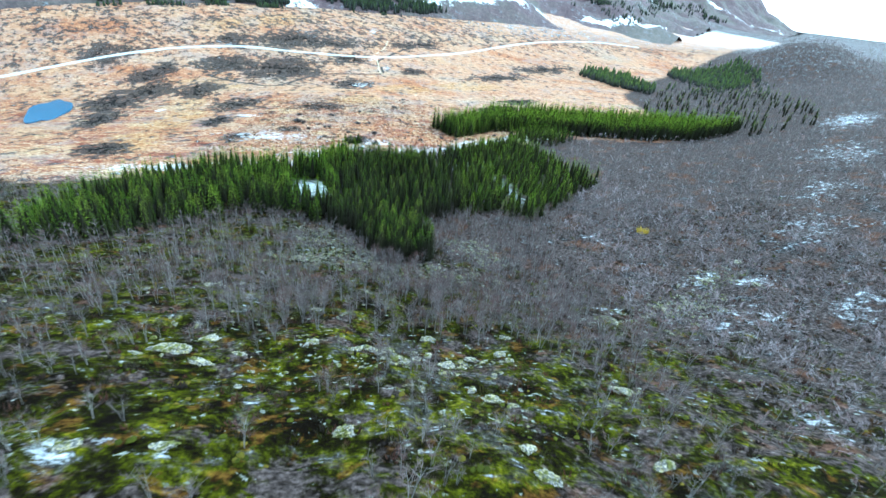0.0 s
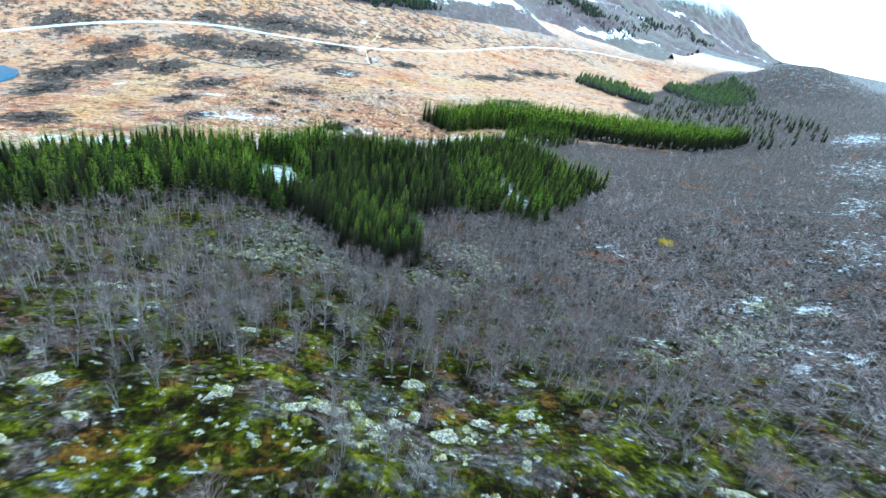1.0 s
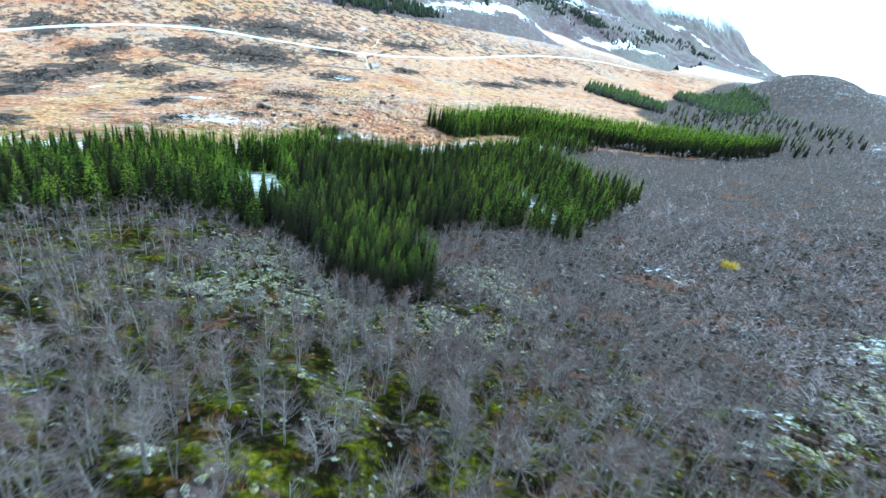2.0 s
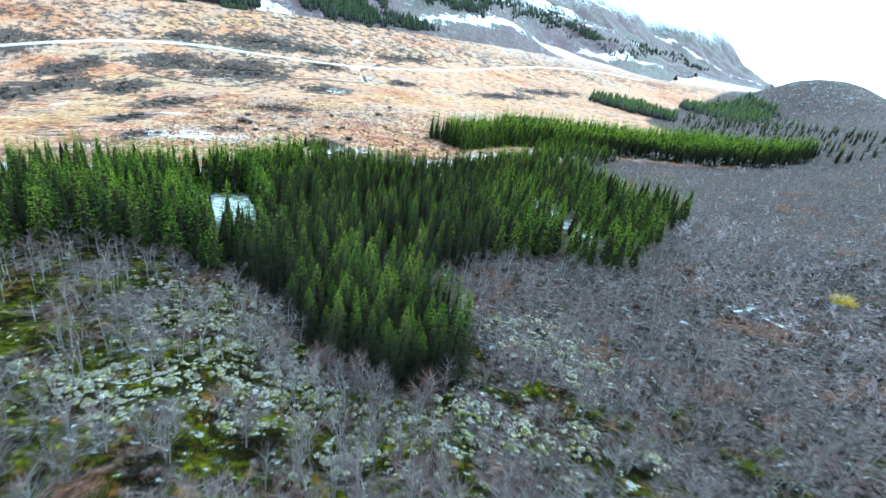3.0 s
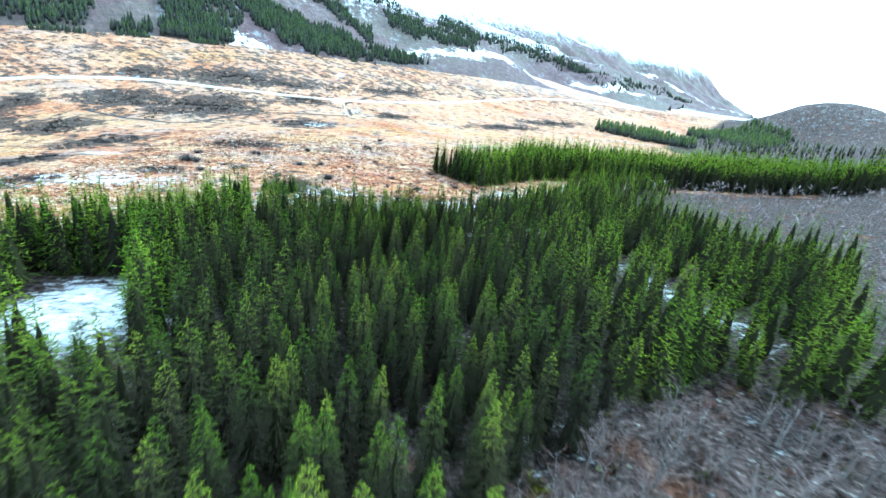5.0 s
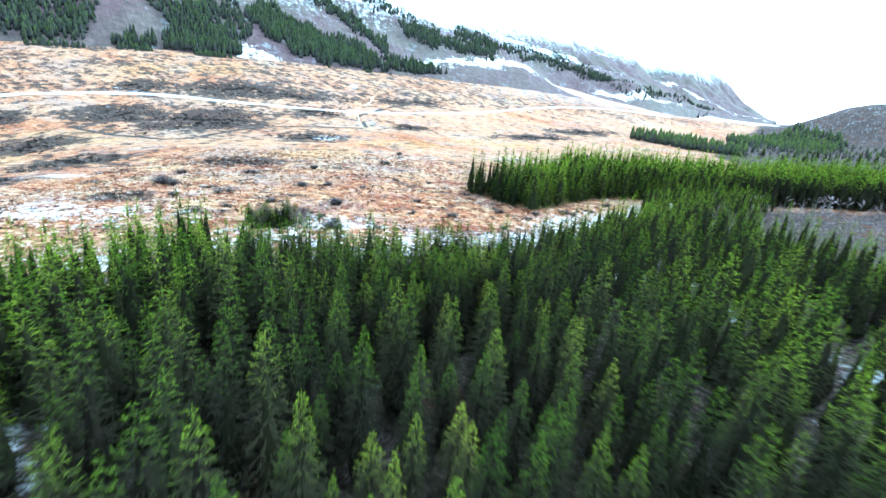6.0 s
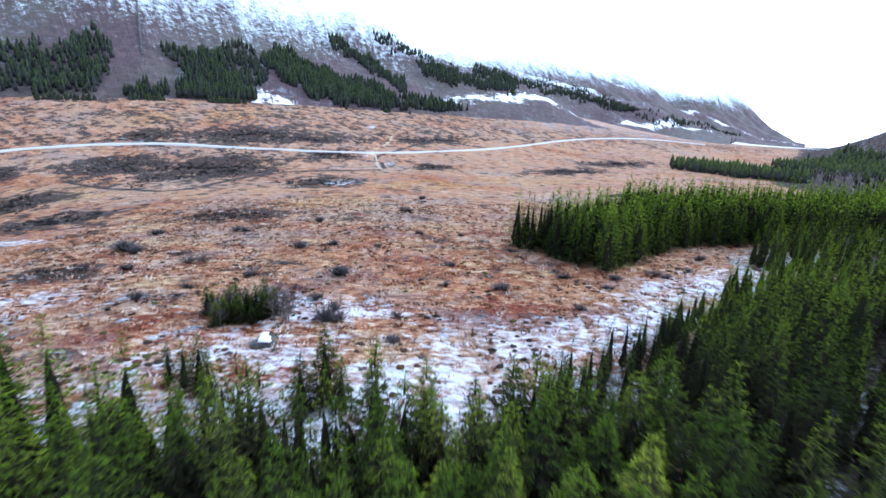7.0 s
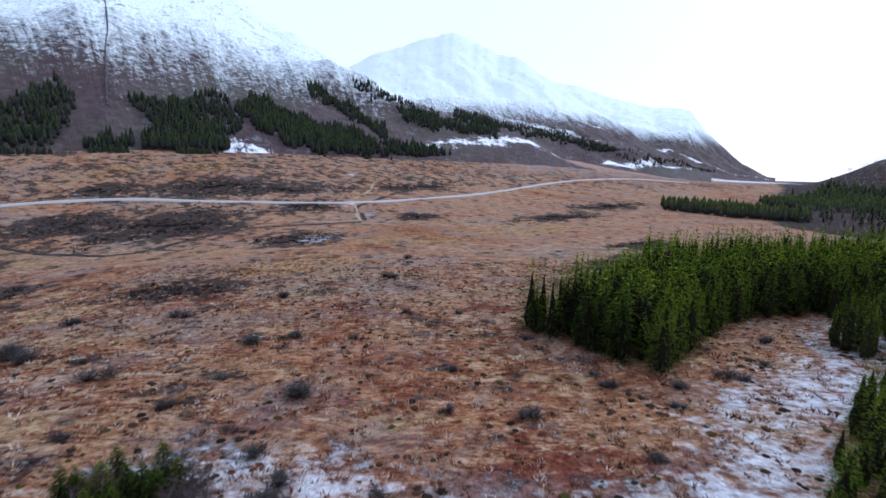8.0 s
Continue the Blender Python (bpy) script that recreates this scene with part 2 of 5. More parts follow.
def make_mountain(name, snow_line, crag):
    s = Shader(name)
    z = s.height()
    slope = s.n.new("ShaderNodeCombineXYZ")
    s.l.new(s.math("ADD", s.attr("across"), s.math("MULTIPLY", s.attr("up"), 9.0)), slope.inputs[0])      # the streaks slant a little
    s.l.new(s.attr("up"), slope.inputs[1])
    rib = s.noise(1.0, 6, 0.65, stretch=(0.30, 3.0, 1), vector=slope.outputs[0])
    streak = s.noise(1.0, 6, 0.75, stretch=(2.4, 9.0, 1), vector=slope.outputs[0])
    fine = s.math("ADD", s.math("MULTIPLY", streak, 0.32), s.math("MULTIPLY", s.noise(0.16, 8, 0.8), 0.68))
    low = s.ramp(fine, (0.32, (0.032, 0.021, 0.024)), (0.52, (0.078, 0.052, 0.055)), (0.70, (0.15, 0.112, 0.112)))
    green = s.ramp(s.noise(0.008, 4), (0.45, 0.0), (0.6, 0.6))
    low = s.mix(green, low, s.ramp(fine, (0.35, (0.045, 0.046, 0.034)), (0.65, (0.125, 0.115, 0.092))))
    rock = s.ramp(fine, (0.3, (0.06, 0.07, 0.08)), (0.7, (0.25, 0.26, 0.28)))
    cover = s.math("ADD", s.math("DIVIDE", s.math("SUBTRACT", z, snow_line), 190.0), s.math("ADD", s.math("MULTIPLY", s.math("SUBTRACT", rib, 0.5), 0.75), s.math("MULTIPLY", s.math("SUBTRACT", fine, 0.5), 2.0)))
    east = s.n.new("ShaderNodeSeparateXYZ")
    s.l.new(s.pos, east.inputs[0])
    cover = s.math("ADD", cover, s.math("MULTIPLY", s.ramp(s.math("DIVIDE", east.outputs[0], -1000.0), (0.30, 0.0), (0.75, 1.0)), 0.45))
    low = s.mix(s.ramp(cover, (0.1, 0.0), (0.4, 0.8)), low, rock)
    colour = s.mix(s.ramp(cover, (0.14, 0.0), (0.56, 1.0)), low, (0.80, 0.88, 0.91))
    crags = s.ramp(s.noise(0.05, 9, 0.8), (0.57, 0.0), (0.61, crag))
    colour = s.mix(crags, colour, rock)
    specks = s.ramp(s.noise(0.42, 4, 0.7), (0.56, 0.0), (0.62, 0.85 * crag))
    colour = s.mix(specks, colour, (0.055, 0.052, 0.055))
    gaps = s.math("ADD", s.math("MULTIPLY", s.math("SUBTRACT", fine, 0.5), 2.2), s.math("MULTIPLY", s.math("SUBTRACT", s.noise(0.018, 5, 0.7), 0.5), 2.4))
    strips = s.ramp(s.math("ADD", s.attr("snow"), gaps), (0.5, 0.0), (0.66, 1.0))
    colour = s.mix(strips, colour, (0.82, 0.84, 0.88))
    return s.done(colour, 0.9, s.math("ADD", rib, fine), 4.0, 0.6, 0.15)


def make_needles(name="spruce_needles", whitening=0.0):
    s = Shader(name)
    t = s.math("ADD", s.attr("tint"), s.math("MULTIPLY", s.attr("single"), s.chance()))
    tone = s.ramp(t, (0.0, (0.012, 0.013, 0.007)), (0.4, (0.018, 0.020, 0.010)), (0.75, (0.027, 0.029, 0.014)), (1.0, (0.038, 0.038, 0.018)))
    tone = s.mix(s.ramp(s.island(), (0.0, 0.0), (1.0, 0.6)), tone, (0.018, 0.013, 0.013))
    # dark twiggy base lightens to green tips, crown shade included in the colour
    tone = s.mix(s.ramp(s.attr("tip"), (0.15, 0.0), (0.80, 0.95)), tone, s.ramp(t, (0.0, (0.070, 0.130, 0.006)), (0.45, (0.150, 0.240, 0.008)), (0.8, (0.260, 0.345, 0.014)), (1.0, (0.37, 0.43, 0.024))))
    # grey-white mixed in: distance haze put into the needle colour
    if whitening:
        tone = s.mix(s.ramp(s.island(), (0.0, 0.4 * whitening), (1.0, whitening)), tone, (0.34, 0.37, 0.40))
    m = s.done(tone, 0.9, s.noise(9.0, 3), 0.05, 0.5, 0.0)
    glow, both = s.n.new("ShaderNodeBsdfTranslucent"), s.n.new("ShaderNodeMixShader")   # light passing through the needles
    s.l.new(tone, glow.inputs[0])
    both.inputs[0].default_value = 0.22
    s.l.new(s.bsdf.outputs[0], both.inputs[1])
    s.l.new(glow.outputs[0], both.inputs[2])
    s.l.new(both.outputs[0], s.n["Material Output"].inputs[0])
    return m


def make_bark(name, dark, pale, scale=5.0):
    s = Shader(name)
    n = s.noise(scale, 5, 0.7, stretch=(1, 1, 0.35))
    c = s.ramp(n, (0.3, dark), (0.7, pale))
    return s.done(s.mix(s.math("MULTIPLY", s.math("FRACT", s.math("ADD", s.attr("tint"), s.chance())), 0.5), c, dark), 0.85, n, 0.02)


def make_rock(name, gain):
    s = Shader(name)
    n, f = s.noise(0.9, 6, 0.65), s.noise(5.0, 5, 0.7)
    c = s.ramp(f, (0.34, (0.022, 0.022, 0.020)), (0.47, (0.080 * gain, 0.078 * gain, 0.072 * gain)), (0.66, (0.34 * gain, 0.305 * gain, 0.245 * gain)))
    c = s.mix(s.math("MULTIPLY", s.math("FRACT", s.math("ADD", s.attr("tint"), s.chance())), 0.75 / gain ** 2), c, (0.050, 0.048, 0.044))
    c = s.mix(s.ramp(s.noise(2.2, 4, 0.6), (0.50, 0.0), (0.60, 0.65)), c, s.ramp(f, (0.38, (0.075, 0.066, 0.022)), (0.68, (0.42, 0.36, 0.16))))
    c = s.mix(s.ramp(n, (0.52, 0.0), (0.58, 0.9)), c, s.ramp(f, (0.35, (0.020, 0.022, 0.004)), (0.65, (0.11, 0.11, 0.015))))
    return s.done(c, 0.9, f, 0.06, 0.7, 0.08)


def make_plain(name, colour, rough=0.8, scale=6.0, spread=0.35, bump=0.03):
    s = Shader(name)
    n = s.noise(scale, 5, 0.65)
    a, b = tuple(v * (1 - spread) for v in colour), tuple(min(1, v * (1 + spread)) for v in colour)
    return s.done(s.mix(s.math("MULTIPLY", s.chance(), 0.4), s.ramp(n, (0.3, a), (0.7, b)), a), rough, n, bump)


# far mountains: snow, with crags faded for haze put into the colour
M_GROUND, M_MOUNTAIN, M_FAR_MOUNTAIN, M_NEEDLES = make_ground(), make_mountain("mountain_side", 88.0, 0.75), make_mountain("snowy_mountain_side", 185.0, 0.4), make_needles()
# paler copy for the far woods, haze painted into its colour
M_HAZED_NEEDLES = make_needles("hazed_needles", 0.09)
M_SPRUCE_BARK = make_bark("spruce_bark", (0.045, 0.035, 0.028), (0.14, 0.11, 0.09))
M_BIRCH = make_bark("birch_bark", (0.06, 0.050, 0.047), (0.26, 0.235, 0.222))
M_ROCK, M_PALE_ROCK = make_rock("lichen_rock", 1.0), make_rock("pale_lichen_rock", 1.4)
M_DARK_ROCK = make_plain("dark_wet_rock", (0.050, 0.047, 0.045), 0.75, 2.5, 0.6, 0.05)
M_GULLY = make_plain("gully_rock", (0.075, 0.068, 0.066), 0.9, 0.12, 0.6, 0.5)
M_BUSH = make_bark("willow_twigs", (0.022, 0.018, 0.017), (0.085, 0.07, 0.068), 2.0)
M_YELLOW = make_plain("yellow_leaves", (0.42, 0.30, 0.03), 0.8, 3.0, 0.4)
M_SNOW = make_plain("snow", (0.82, 0.84, 0.88), 0.7, 2.0, 0.05)
M_ROAD = make_plain("gravel_road", (0.40, 0.385, 0.365), 0.9, 1.2, 0.12)


def make_tinted(name, *tones):
    """A material whose tone follows each plant's own tint."""
    s = Shader(name)
    t = s.math("FRACT", s.math("ADD", s.attr("tint"), s.chance()))
    c = s.ramp(t, *[(k / (len(tones) - 1), v) for k, v in enumerate(tones)])
    n = s.noise(4.0, 4)
    return s.done(s.mix(s.ramp(n, (0.3, 0.5), (0.6, 0.0)), c, tones[0]), 0.9, n, 0.03, 0.4, 0.05)


M_TWIG = make_tinted("bare_twigs", (0.038, 0.027, 0.025), (0.078, 0.058, 0.056), (0.075, 0.040, 0.034), (0.125, 0.100, 0.098), (0.055, 0.041, 0.039))
# lighter copy of the twigs: frost, and right-hand haze put into the colour
M_FROST_HAZE_TWIG = make_tinted("frost_haze_twigs", (0.105, 0.082, 0.086), (0.18, 0.145, 0.150), (0.16, 0.105, 0.102), (0.28, 0.240, 0.248), (0.135, 0.106, 0.110))
M_SEDGE = make_tinted("dry_sedge", (0.045, 0.016, 0.011), (0.17, 0.062, 0.030), (0.36, 0.17, 0.075), (0.74, 0.66, 0.56))
M_DWARF = make_tinted("dwarf_shrub", (0.012, 0.011, 0.007), (0.034, 0.026, 0.020), (0.075, 0.032, 0.022), (0.050, 0.056, 0.010))
M_HEATHER = make_tinted("grey_heather", (0.013, 0.012, 0.012), (0.030, 0.026, 0.026), (0.065, 0.056, 0.056), (0.026, 0.027, 0.017))
M_CUSHION = make_tinted("moss_hummock", (0.008, 0.009, 0.002), (0.022, 0.026, 0.003), (0.045, 0.048, 0.004), (0.095, 0.072, 0.010))
M_STREAM = make_plain("peaty_bank", (0.022, 0.017, 0.013), 0.9, 1.0, 0.4)
M_BANK = make_plain("washed_gravel", (0.36, 0.28, 0.18), 0.9, 1.5, 0.3)
# blue base colour stands in for sky reflected in the pond
M_WATER = make_plain("pond_water", (0.030, 0.085, 0.15), 0.15, 0.2, 0.2, 0.004)


# ------------------------------------------------------------------ building helpers
def mesh_from(name, verts, faces, material, attrs=None, smooth=False):
    """verts: (n, 3); faces: list of arrays of triangles or quads."""
    me = bpy.data.meshes.new(name)
    verts = np.asarray(verts, np.float32)
    sizes = np.concatenate([np.full(len(f), f.shape[1], np.int32) for f in faces if len(f)])
    loops = np.concatenate([np.asarray(f, np.int32).ravel() for f in faces if len(f)])
    me.vertices.add(len(verts))
    me.vertices.foreach_set("co", verts.ravel())
    me.loops.add(len(loops))
    me.loops.foreach_set("vertex_index", loops)
    me.polygons.add(len(sizes))
    me.polygons.foreach_set("loop_start", np.concatenate([[0], np.cumsum(sizes)[:-1]]).astype(np.int32))
    me.polygons.foreach_set("use_smooth", np.full(len(sizes), smooth))
    for key, values in (attrs or {}).items():
        me.attributes.new(key, "FLOAT", "POINT").data.foreach_set("value", np.asarray(values, np.float32))
    me.update(calc_edges=True)
    me.materials.append(material)
    return me


class Kit:
    """Gathers vertices, triangles and a tip value for one mesh."""

    def __init__(self):
        self.v, self.f, self.tip = [], [], []

    def add(self, verts, faces, tip=0.0):
        o = len(self.v)
        self.v += [tuple(p) for p in verts]
        self.f += [tuple(i + o for i in f) for f in faces]
        self.tip += list(tip) if hasattr(tip, "__len__") else [tip] * len(verts)

    def tube(self, path, radii, sides=5):
        o, n = len(self.v), len(path)
        for p, r in zip(path, radii):
            for k in range(sides):
                a = 2 * math.pi * k / sides
                self.v.append((p[0] + r * math.cos(a), p[1] + r * math.sin(a), p[2]))
                self.tip.append(0.0)
        for i in range(n - 1):
            for k in range(sides):
                a, b = o + i * sides + k, o + i * sides + (k + 1) % sides
                self.f += [(a, b, b + sides), (a, b + sides, a + sides)]

    def arrays(self):
        return np.array(self.v, np.float32), np.array(self.f, np.int32), np.array(self.tip, np.float32)


def scatter_mesh(name, kinds, places, material, with_tip=False):
    """One mesh of many copies. places: rows of (kind, x, y, z, turn, width, height, tint)."""
    vs, fs, tints, tips, o = [], [], [], [], 0
    for kind, x, y, z, turn, wide, high, tint in places:
        v, f, tip = kinds[int(kind)]
        c, s = math.cos(turn) * wide, math.sin(turn) * wide
        w = np.empty_like(v)
        w[:, 0], w[:, 1], w[:, 2] = v[:, 0] * c - v[:, 1] * s + x, v[:, 0] * s + v[:, 1] * c + y, v[:, 2] * high + z
        vs.append(w)
        fs.append(f + o)
        tints.append(np.full(len(v), tint, np.float32))
        tips.append(tip)
        o += len(v)
    attrs = {"tint": np.concatenate(tints)}
    if with_tip:
        attrs["tip"] = np.concatenate(tips)
    return mesh_from(name, np.concatenate(vs), [np.concatenate(fs)], material, attrs)


def part(name, data, parent, label=""):
    ob = new(name, data)
    ob.parent = parent
    return tagged(ob, label)


def height(x, y):
    return float(soil(np.array([x]), np.array([y]))[0])


# ------------------------------------------------------------------ ground
def axis(core0, core1, step, lo, hi, grow=1.09):
    mid = list(np.arange(core0, core1 + step, step))
    a, d = [core0], step
    while a[-1] > lo:
        d *= grow
        a.append(a[-1] - d)
    b, d = [mid[-1]], step
    while b[-1] < hi:
        d *= grow
        b.append(b[-1] + d)
    return np.array(a[:0:-1] + mid + b[1:])


def blob(x, y, cx, cy, rx, ry, turn=0.0):
    c, s = math.cos(radians(turn)), math.sin(radians(turn))
    u, v = ((x - cx) * c + (y - cy) * s) / rx, (-(x - cx) * s + (y - cy) * c) / ry
    return np.clip(1.35 - 0.75 * np.sqrt(u * u + v * v), 0, 1)


MEADOW = [(-900, 190), (-150, 165), (-112, 185), (-70, 192), (-48, 212), (-14, 212), (4, 226), (30, 246), (44, 262), (62, 292), (150, 300), (165, 360), (170, 470), (225, 560), (300, 660), (420, 800), (1100, 1700), (-900, 1300)]
HEATHER = [(-138, 425, 28, 25, 20), (-180, 424, 18, 14, 20), (-147, 497, 31, 13, 38), (-195, 470, 15, 13, 32), (-180, 362, 11, 15, 8), (-139, 328, 12, 13, 0), (-84, 323, 11, 8, 5), (-74, 396, 12, 11, 28), (-30, 462, 11, 9, 41), (-89, 474, 15, 10, 38),
           (-214, 359, 12, 18, 8), (-222, 403, 8, 11, 18), (-231, 386, 10, 11, 14), (-134, 283, 7, 10, 0), (-109, 246, 5, 7, 7), (-85, 266, 6, 4, 10), (-265, 426, 7, 10, 26), (-225, 333, 14, 22, 18), (-206, 288, 8, 22, 15), (-160, 218, 9, 12, 28), (-277, 412, 8, 14, 26),
           (56, 487, 30, 7, 35), (60, 390, 14, 6, 30), (34, 352, 16, 6, 40), (110, 560, 40, 9, 40), (-30, 560, 30, 7, 40), (-112, 506, 36, 8, 25)]
OCHRE = [(-160, 285, 16, 28, 0), (-174, 325, 14, 18, 0), (-164, 374, 16, 9, 8), (-156, 235, 14, 22, 20), (-184, 523, 60, 14, 43), (-186, 385, 22, 8, 20), (-62, 350, 20, 12, 15), (20, 430, 40, 14, 35), (-30, 395, 22, 14, 20)]
SNOW = [(-52, 178, 9, 9, 0, 0.78), (-22, 226, 36, 10, 8, 0.62), (14, 262, 18, 6, 40, 0.52), (34, 270, 12, 8, 50, 0.60), (52, 286, 14, 9, 30, 0.62), (-62, 220, 14, 8, 0, 0.56), (-76, 204, 26, 6, 12, 0.6), (-104, 194, 18, 5, 0, 0.6), (-42, 236, 12, 7, 0, 0.50),
        (-14, 238, 28, 8, 22, 0.52), (4, 248, 14, 5, 40, 0.62), (26, 266, 16, 6, 38, 0.64), (20, 308, 14, 5, 40, 0.8), (-55, 440, 5, 2, 0, 0.8), (-58, 458, 6, 2, 30, 0.7), (-66, 402, 9, 3, 20, 0.6), (-92, 250, 22, 9, 0, 0.45), (28, 194, 3, 15, 18, 0.5), (-140, 520, 14, 3, 0, 0.7), (-35, 27, 4, 1.5, 0, 0.28), (-27, 28, 3, 1.2, 0, 0.28), (70, 113, 7, 3, 30, 0.42), (68, 90, 8, 3, 0, 0.40), (80, 108, 7, 3, 0, 0.40), (-200, 466, 12, 5, 0, 0.6), (-94, 519, 6, 2, 30, 0.75), (-82, 563, 6, 2.5, 40, 0.55), (-68, 491, 5, 2, 20, 0.75), (-67, 392, 8, 3, 20, 0.6), (-182, 313, 5, 3, 0, 0.6), (-121, 297, 9, 3, 0, 0.5), (-128, 190, 16, 6, 15, 0.5), (-40, 250, 13, 4.5, 0, 0.62),
        (268, 320, 34, 12, 40, 0.46), (200, 235, 30, 14, 40, 0.30), (150, 180, 18, 8, 40, 0.27), (116, 140, 14, 8, 30, 0.27), (95, 92, 12, 6, 30, 0.30), (64, 87, 9, 5, 30, 0.26), (39, 90, 6, 3, 0, 0.28), (48, 48, 6, 3, 40, 0.26), (54, 147, 5, 4, 0, 0.28)]

SCREE = [(-30, 124, 26, 8, -48), (-37, 112, 11, 7, 0), (-8, 111, 17, 6, -5), (10, 130, 11, 6, -60), (6, 138, 8, 4, 0), (57, 95, 12, 6, 30), (74, 112, 12, 4, 25), (34, 84, 6, 3, 0)]     # fields of loose blocks


def cover_of(x, y):
    e = near_edge(MEADOW, x, y)
    meadow = np.clip(0.5 + e / 24, 0, 1)
    heather = 0 * x
    for h in HEATHER:
        heather = np.maximum(heather, 1.25 * blob(x, y, *h) + 0.35 * waves(x, y, 11, 67) * (blob(x, y, *h) > 0.05))
    heather = np.maximum(heather, 0.11 * np.clip((-x - 20) / 60, 0, 1) * np.clip((y - 300) / 40, 0, 1))
    heather = np.maximum(heather, 0.30 * meadow * np.clip((np.abs(y - 0.6 * x - 640) < 60) * 1.0, 0, 1))
    ochre = 0 * x
    for h in OCHRE:
        ochre = np.maximum(ochre, blob(x, y, *h))
    snow = 0 * x
    for *h, k in SNOW:
        snow = np.maximum(snow, k * blob(x, y, *h))
    q = 0.82 * x - 0.57 * y
    snow = np.maximum(snow, np.clip(0.17 * (q - 10) / 90, 0, 0.17) * (1 - meadow))
    v = y - 0.6 * x
    snow = np.maximum(snow, np.clip((v - 600) / 160, 0, 0.30) * np.clip((x + 40) / 120, 0, 1))
    snow = np.maximum(snow, blob(x, y, 800, 1458, 380, 85, 55))
    snow = np.maximum(snow, 0.20 * blob(x, y, 500, 690, 110, 120))
    moss = np.clip(0.84 - np.where(x < -5, 0.001, 0.008) * np.maximum(0, y - 70) - 0.008 * np.maximum(0, x - 10), 0.05, 0.9)
    scree = 0 * x
    for b in SCREE:
        scree = np.maximum(scree, blob(x, y, *b))
    scree = np.maximum(scree, 0.6 * blob(x, y, -8, 50, 20, 12))
    for w in (WOOD_A, WOOD_B):
        d = near_edge(w, x, y)
        moss = np.where(d > 0, 0.2, moss)
    tussock = np.clip(1.15 - (y - 290) / 110, 0.3, 1)
    return dict(meadow=meadow, ochre=ochre, tussock=tussock, heather=heather, snow=snow, moss=moss, scree=np.clip(scree, 0, 1))


def build_ground():
    xs, ys = axis(-140, 110, 1.9, -4500, 4500), axis(10, 330, 1.9, -900, 4600)
    x, y = np.meshgrid(xs, ys)
    z = soil(x, y)
    nx, ny = len(xs), len(ys)
    i = (np.arange(ny - 1)[:, None] * nx + np.arange(nx - 1)[None]).ravel()
    quads = np.stack([i, i + 1, i + nx + 1, i + nx], 1)
    attrs = {k: v.ravel() for k, v in cover_of(x, y).items()}
    me = mesh_from("ground", np.stack([x.ravel(), y.ravel(), z.ravel()], 1), [quads], M_GROUND, attrs, smooth=True)
    return tagged(new("ground", me), "mossy brown slope running into a tawny winter meadow", "ground", kind="structure")


build_ground()


# ------------------------------------------------------------------ mountains
EYE = (-24.0, 213.0, 25.0)      # the ridges are given as bearing, height angle and distance from here


def ridge_line(rows, az):
    a, e, d = np.array(rows, float).T
    return np.interp(az, a, e), np.interp(az, a, d)


class Mountain:
    def __init__(self, rows, foot, seed, bend=1.2):
        self.rows, self.foot, self.seed, self.bend = rows, foot, seed, bend

    def at(self, az, v):
        """Place on the mountain: bearing az (degrees), v from 0 at the foot to 1 on the ridge, then down behind."""
        az, v = np.asarray(az, float), np.asarray(v, float)
        e, d = ridge_line(self.rows, az)
        e = e + 0.16 * waves(az, 0 * az, 4.0, self.seed) + 0.04 * waves(az, 0 * az, 1.0, self.seed + 1)
        d0 = self.foot(az)
        zr = EYE[2] + d * np.tan(np.radians(e))
        far = np.where(v <= 1, d0 + (d - d0) * v, d * (1 + 0.45 * (v - 1)))
        x, y = EYE[0] + far * np.sin(np.radians(az)), EYE[1] + far * np.cos(np.radians(az))
        z0 = land(x, y) * np.clip(1 - v, 0, 1) - 4 * (v < 0.01)
        up = np.clip(v, 0, 1) ** self.bend
        gully = 22 * waves(x, y, 300, self.seed + 2, 5)
        z = z0 + zr * up + gully * np.clip(5 * v * (1 - v), 0, 1)
        z = np.where(v > 1, zr * np.clip(1 - 0.9 * (v - 1), -0.1, 1), z)
        return x, y, z

    def build(self, label, material, nu=170, nv=64):
        az, v = np.meshgrid(np.linspace(self.rows[0][0], self.rows[-1][0], nu), np.concatenate([np.linspace(0, 1, nv), np.linspace(1.08, 2.1, 10)]))
        x, y, z = self.at(az, v)
        nv = v.shape[0]
        i = (np.arange(nv - 1)[:, None] * nu + np.arange(nu - 1)[None]).ravel()
        quads = np.stack([i, i + 1, i + nu + 1, i + nu], 1)
        snow = np.clip(1.1 - np.abs(v - 0.06 - 0.004 * (az + 4)) / 0.05, 0, 1) * np.clip((az + 3) / 3, 0, 1) * 0.6
        snow = np.maximum(snow, np.clip(1.1 - np.abs(v - 0.60) / 0.03, 0, 1) * np.clip((az - 8) / 3, 0, 1) * np.clip((22 - az) / 3, 0, 1) * 0.75)
        snow = np.maximum(snow, 0.62 * np.clip(1.6 - np.abs(az + 20.5) / 2.6, 0, 1) * np.clip(1.6 - v / 0.03, 0, 1))
        me = mesh_from("mountain", np.stack([x.ravel(), y.ravel(), z.ravel()], 1), [quads], material, {"snow": snow.ravel(), "across": az.ravel(), "up": v.ravel()}, smooth=True)
        return tagged(new("mountain", me), label, "mountain", kind="structure")


def fan_foot(az):
    return 442 / (np.cos(np.radians(az)) - 0.6 * np.sin(np.radians(az)))


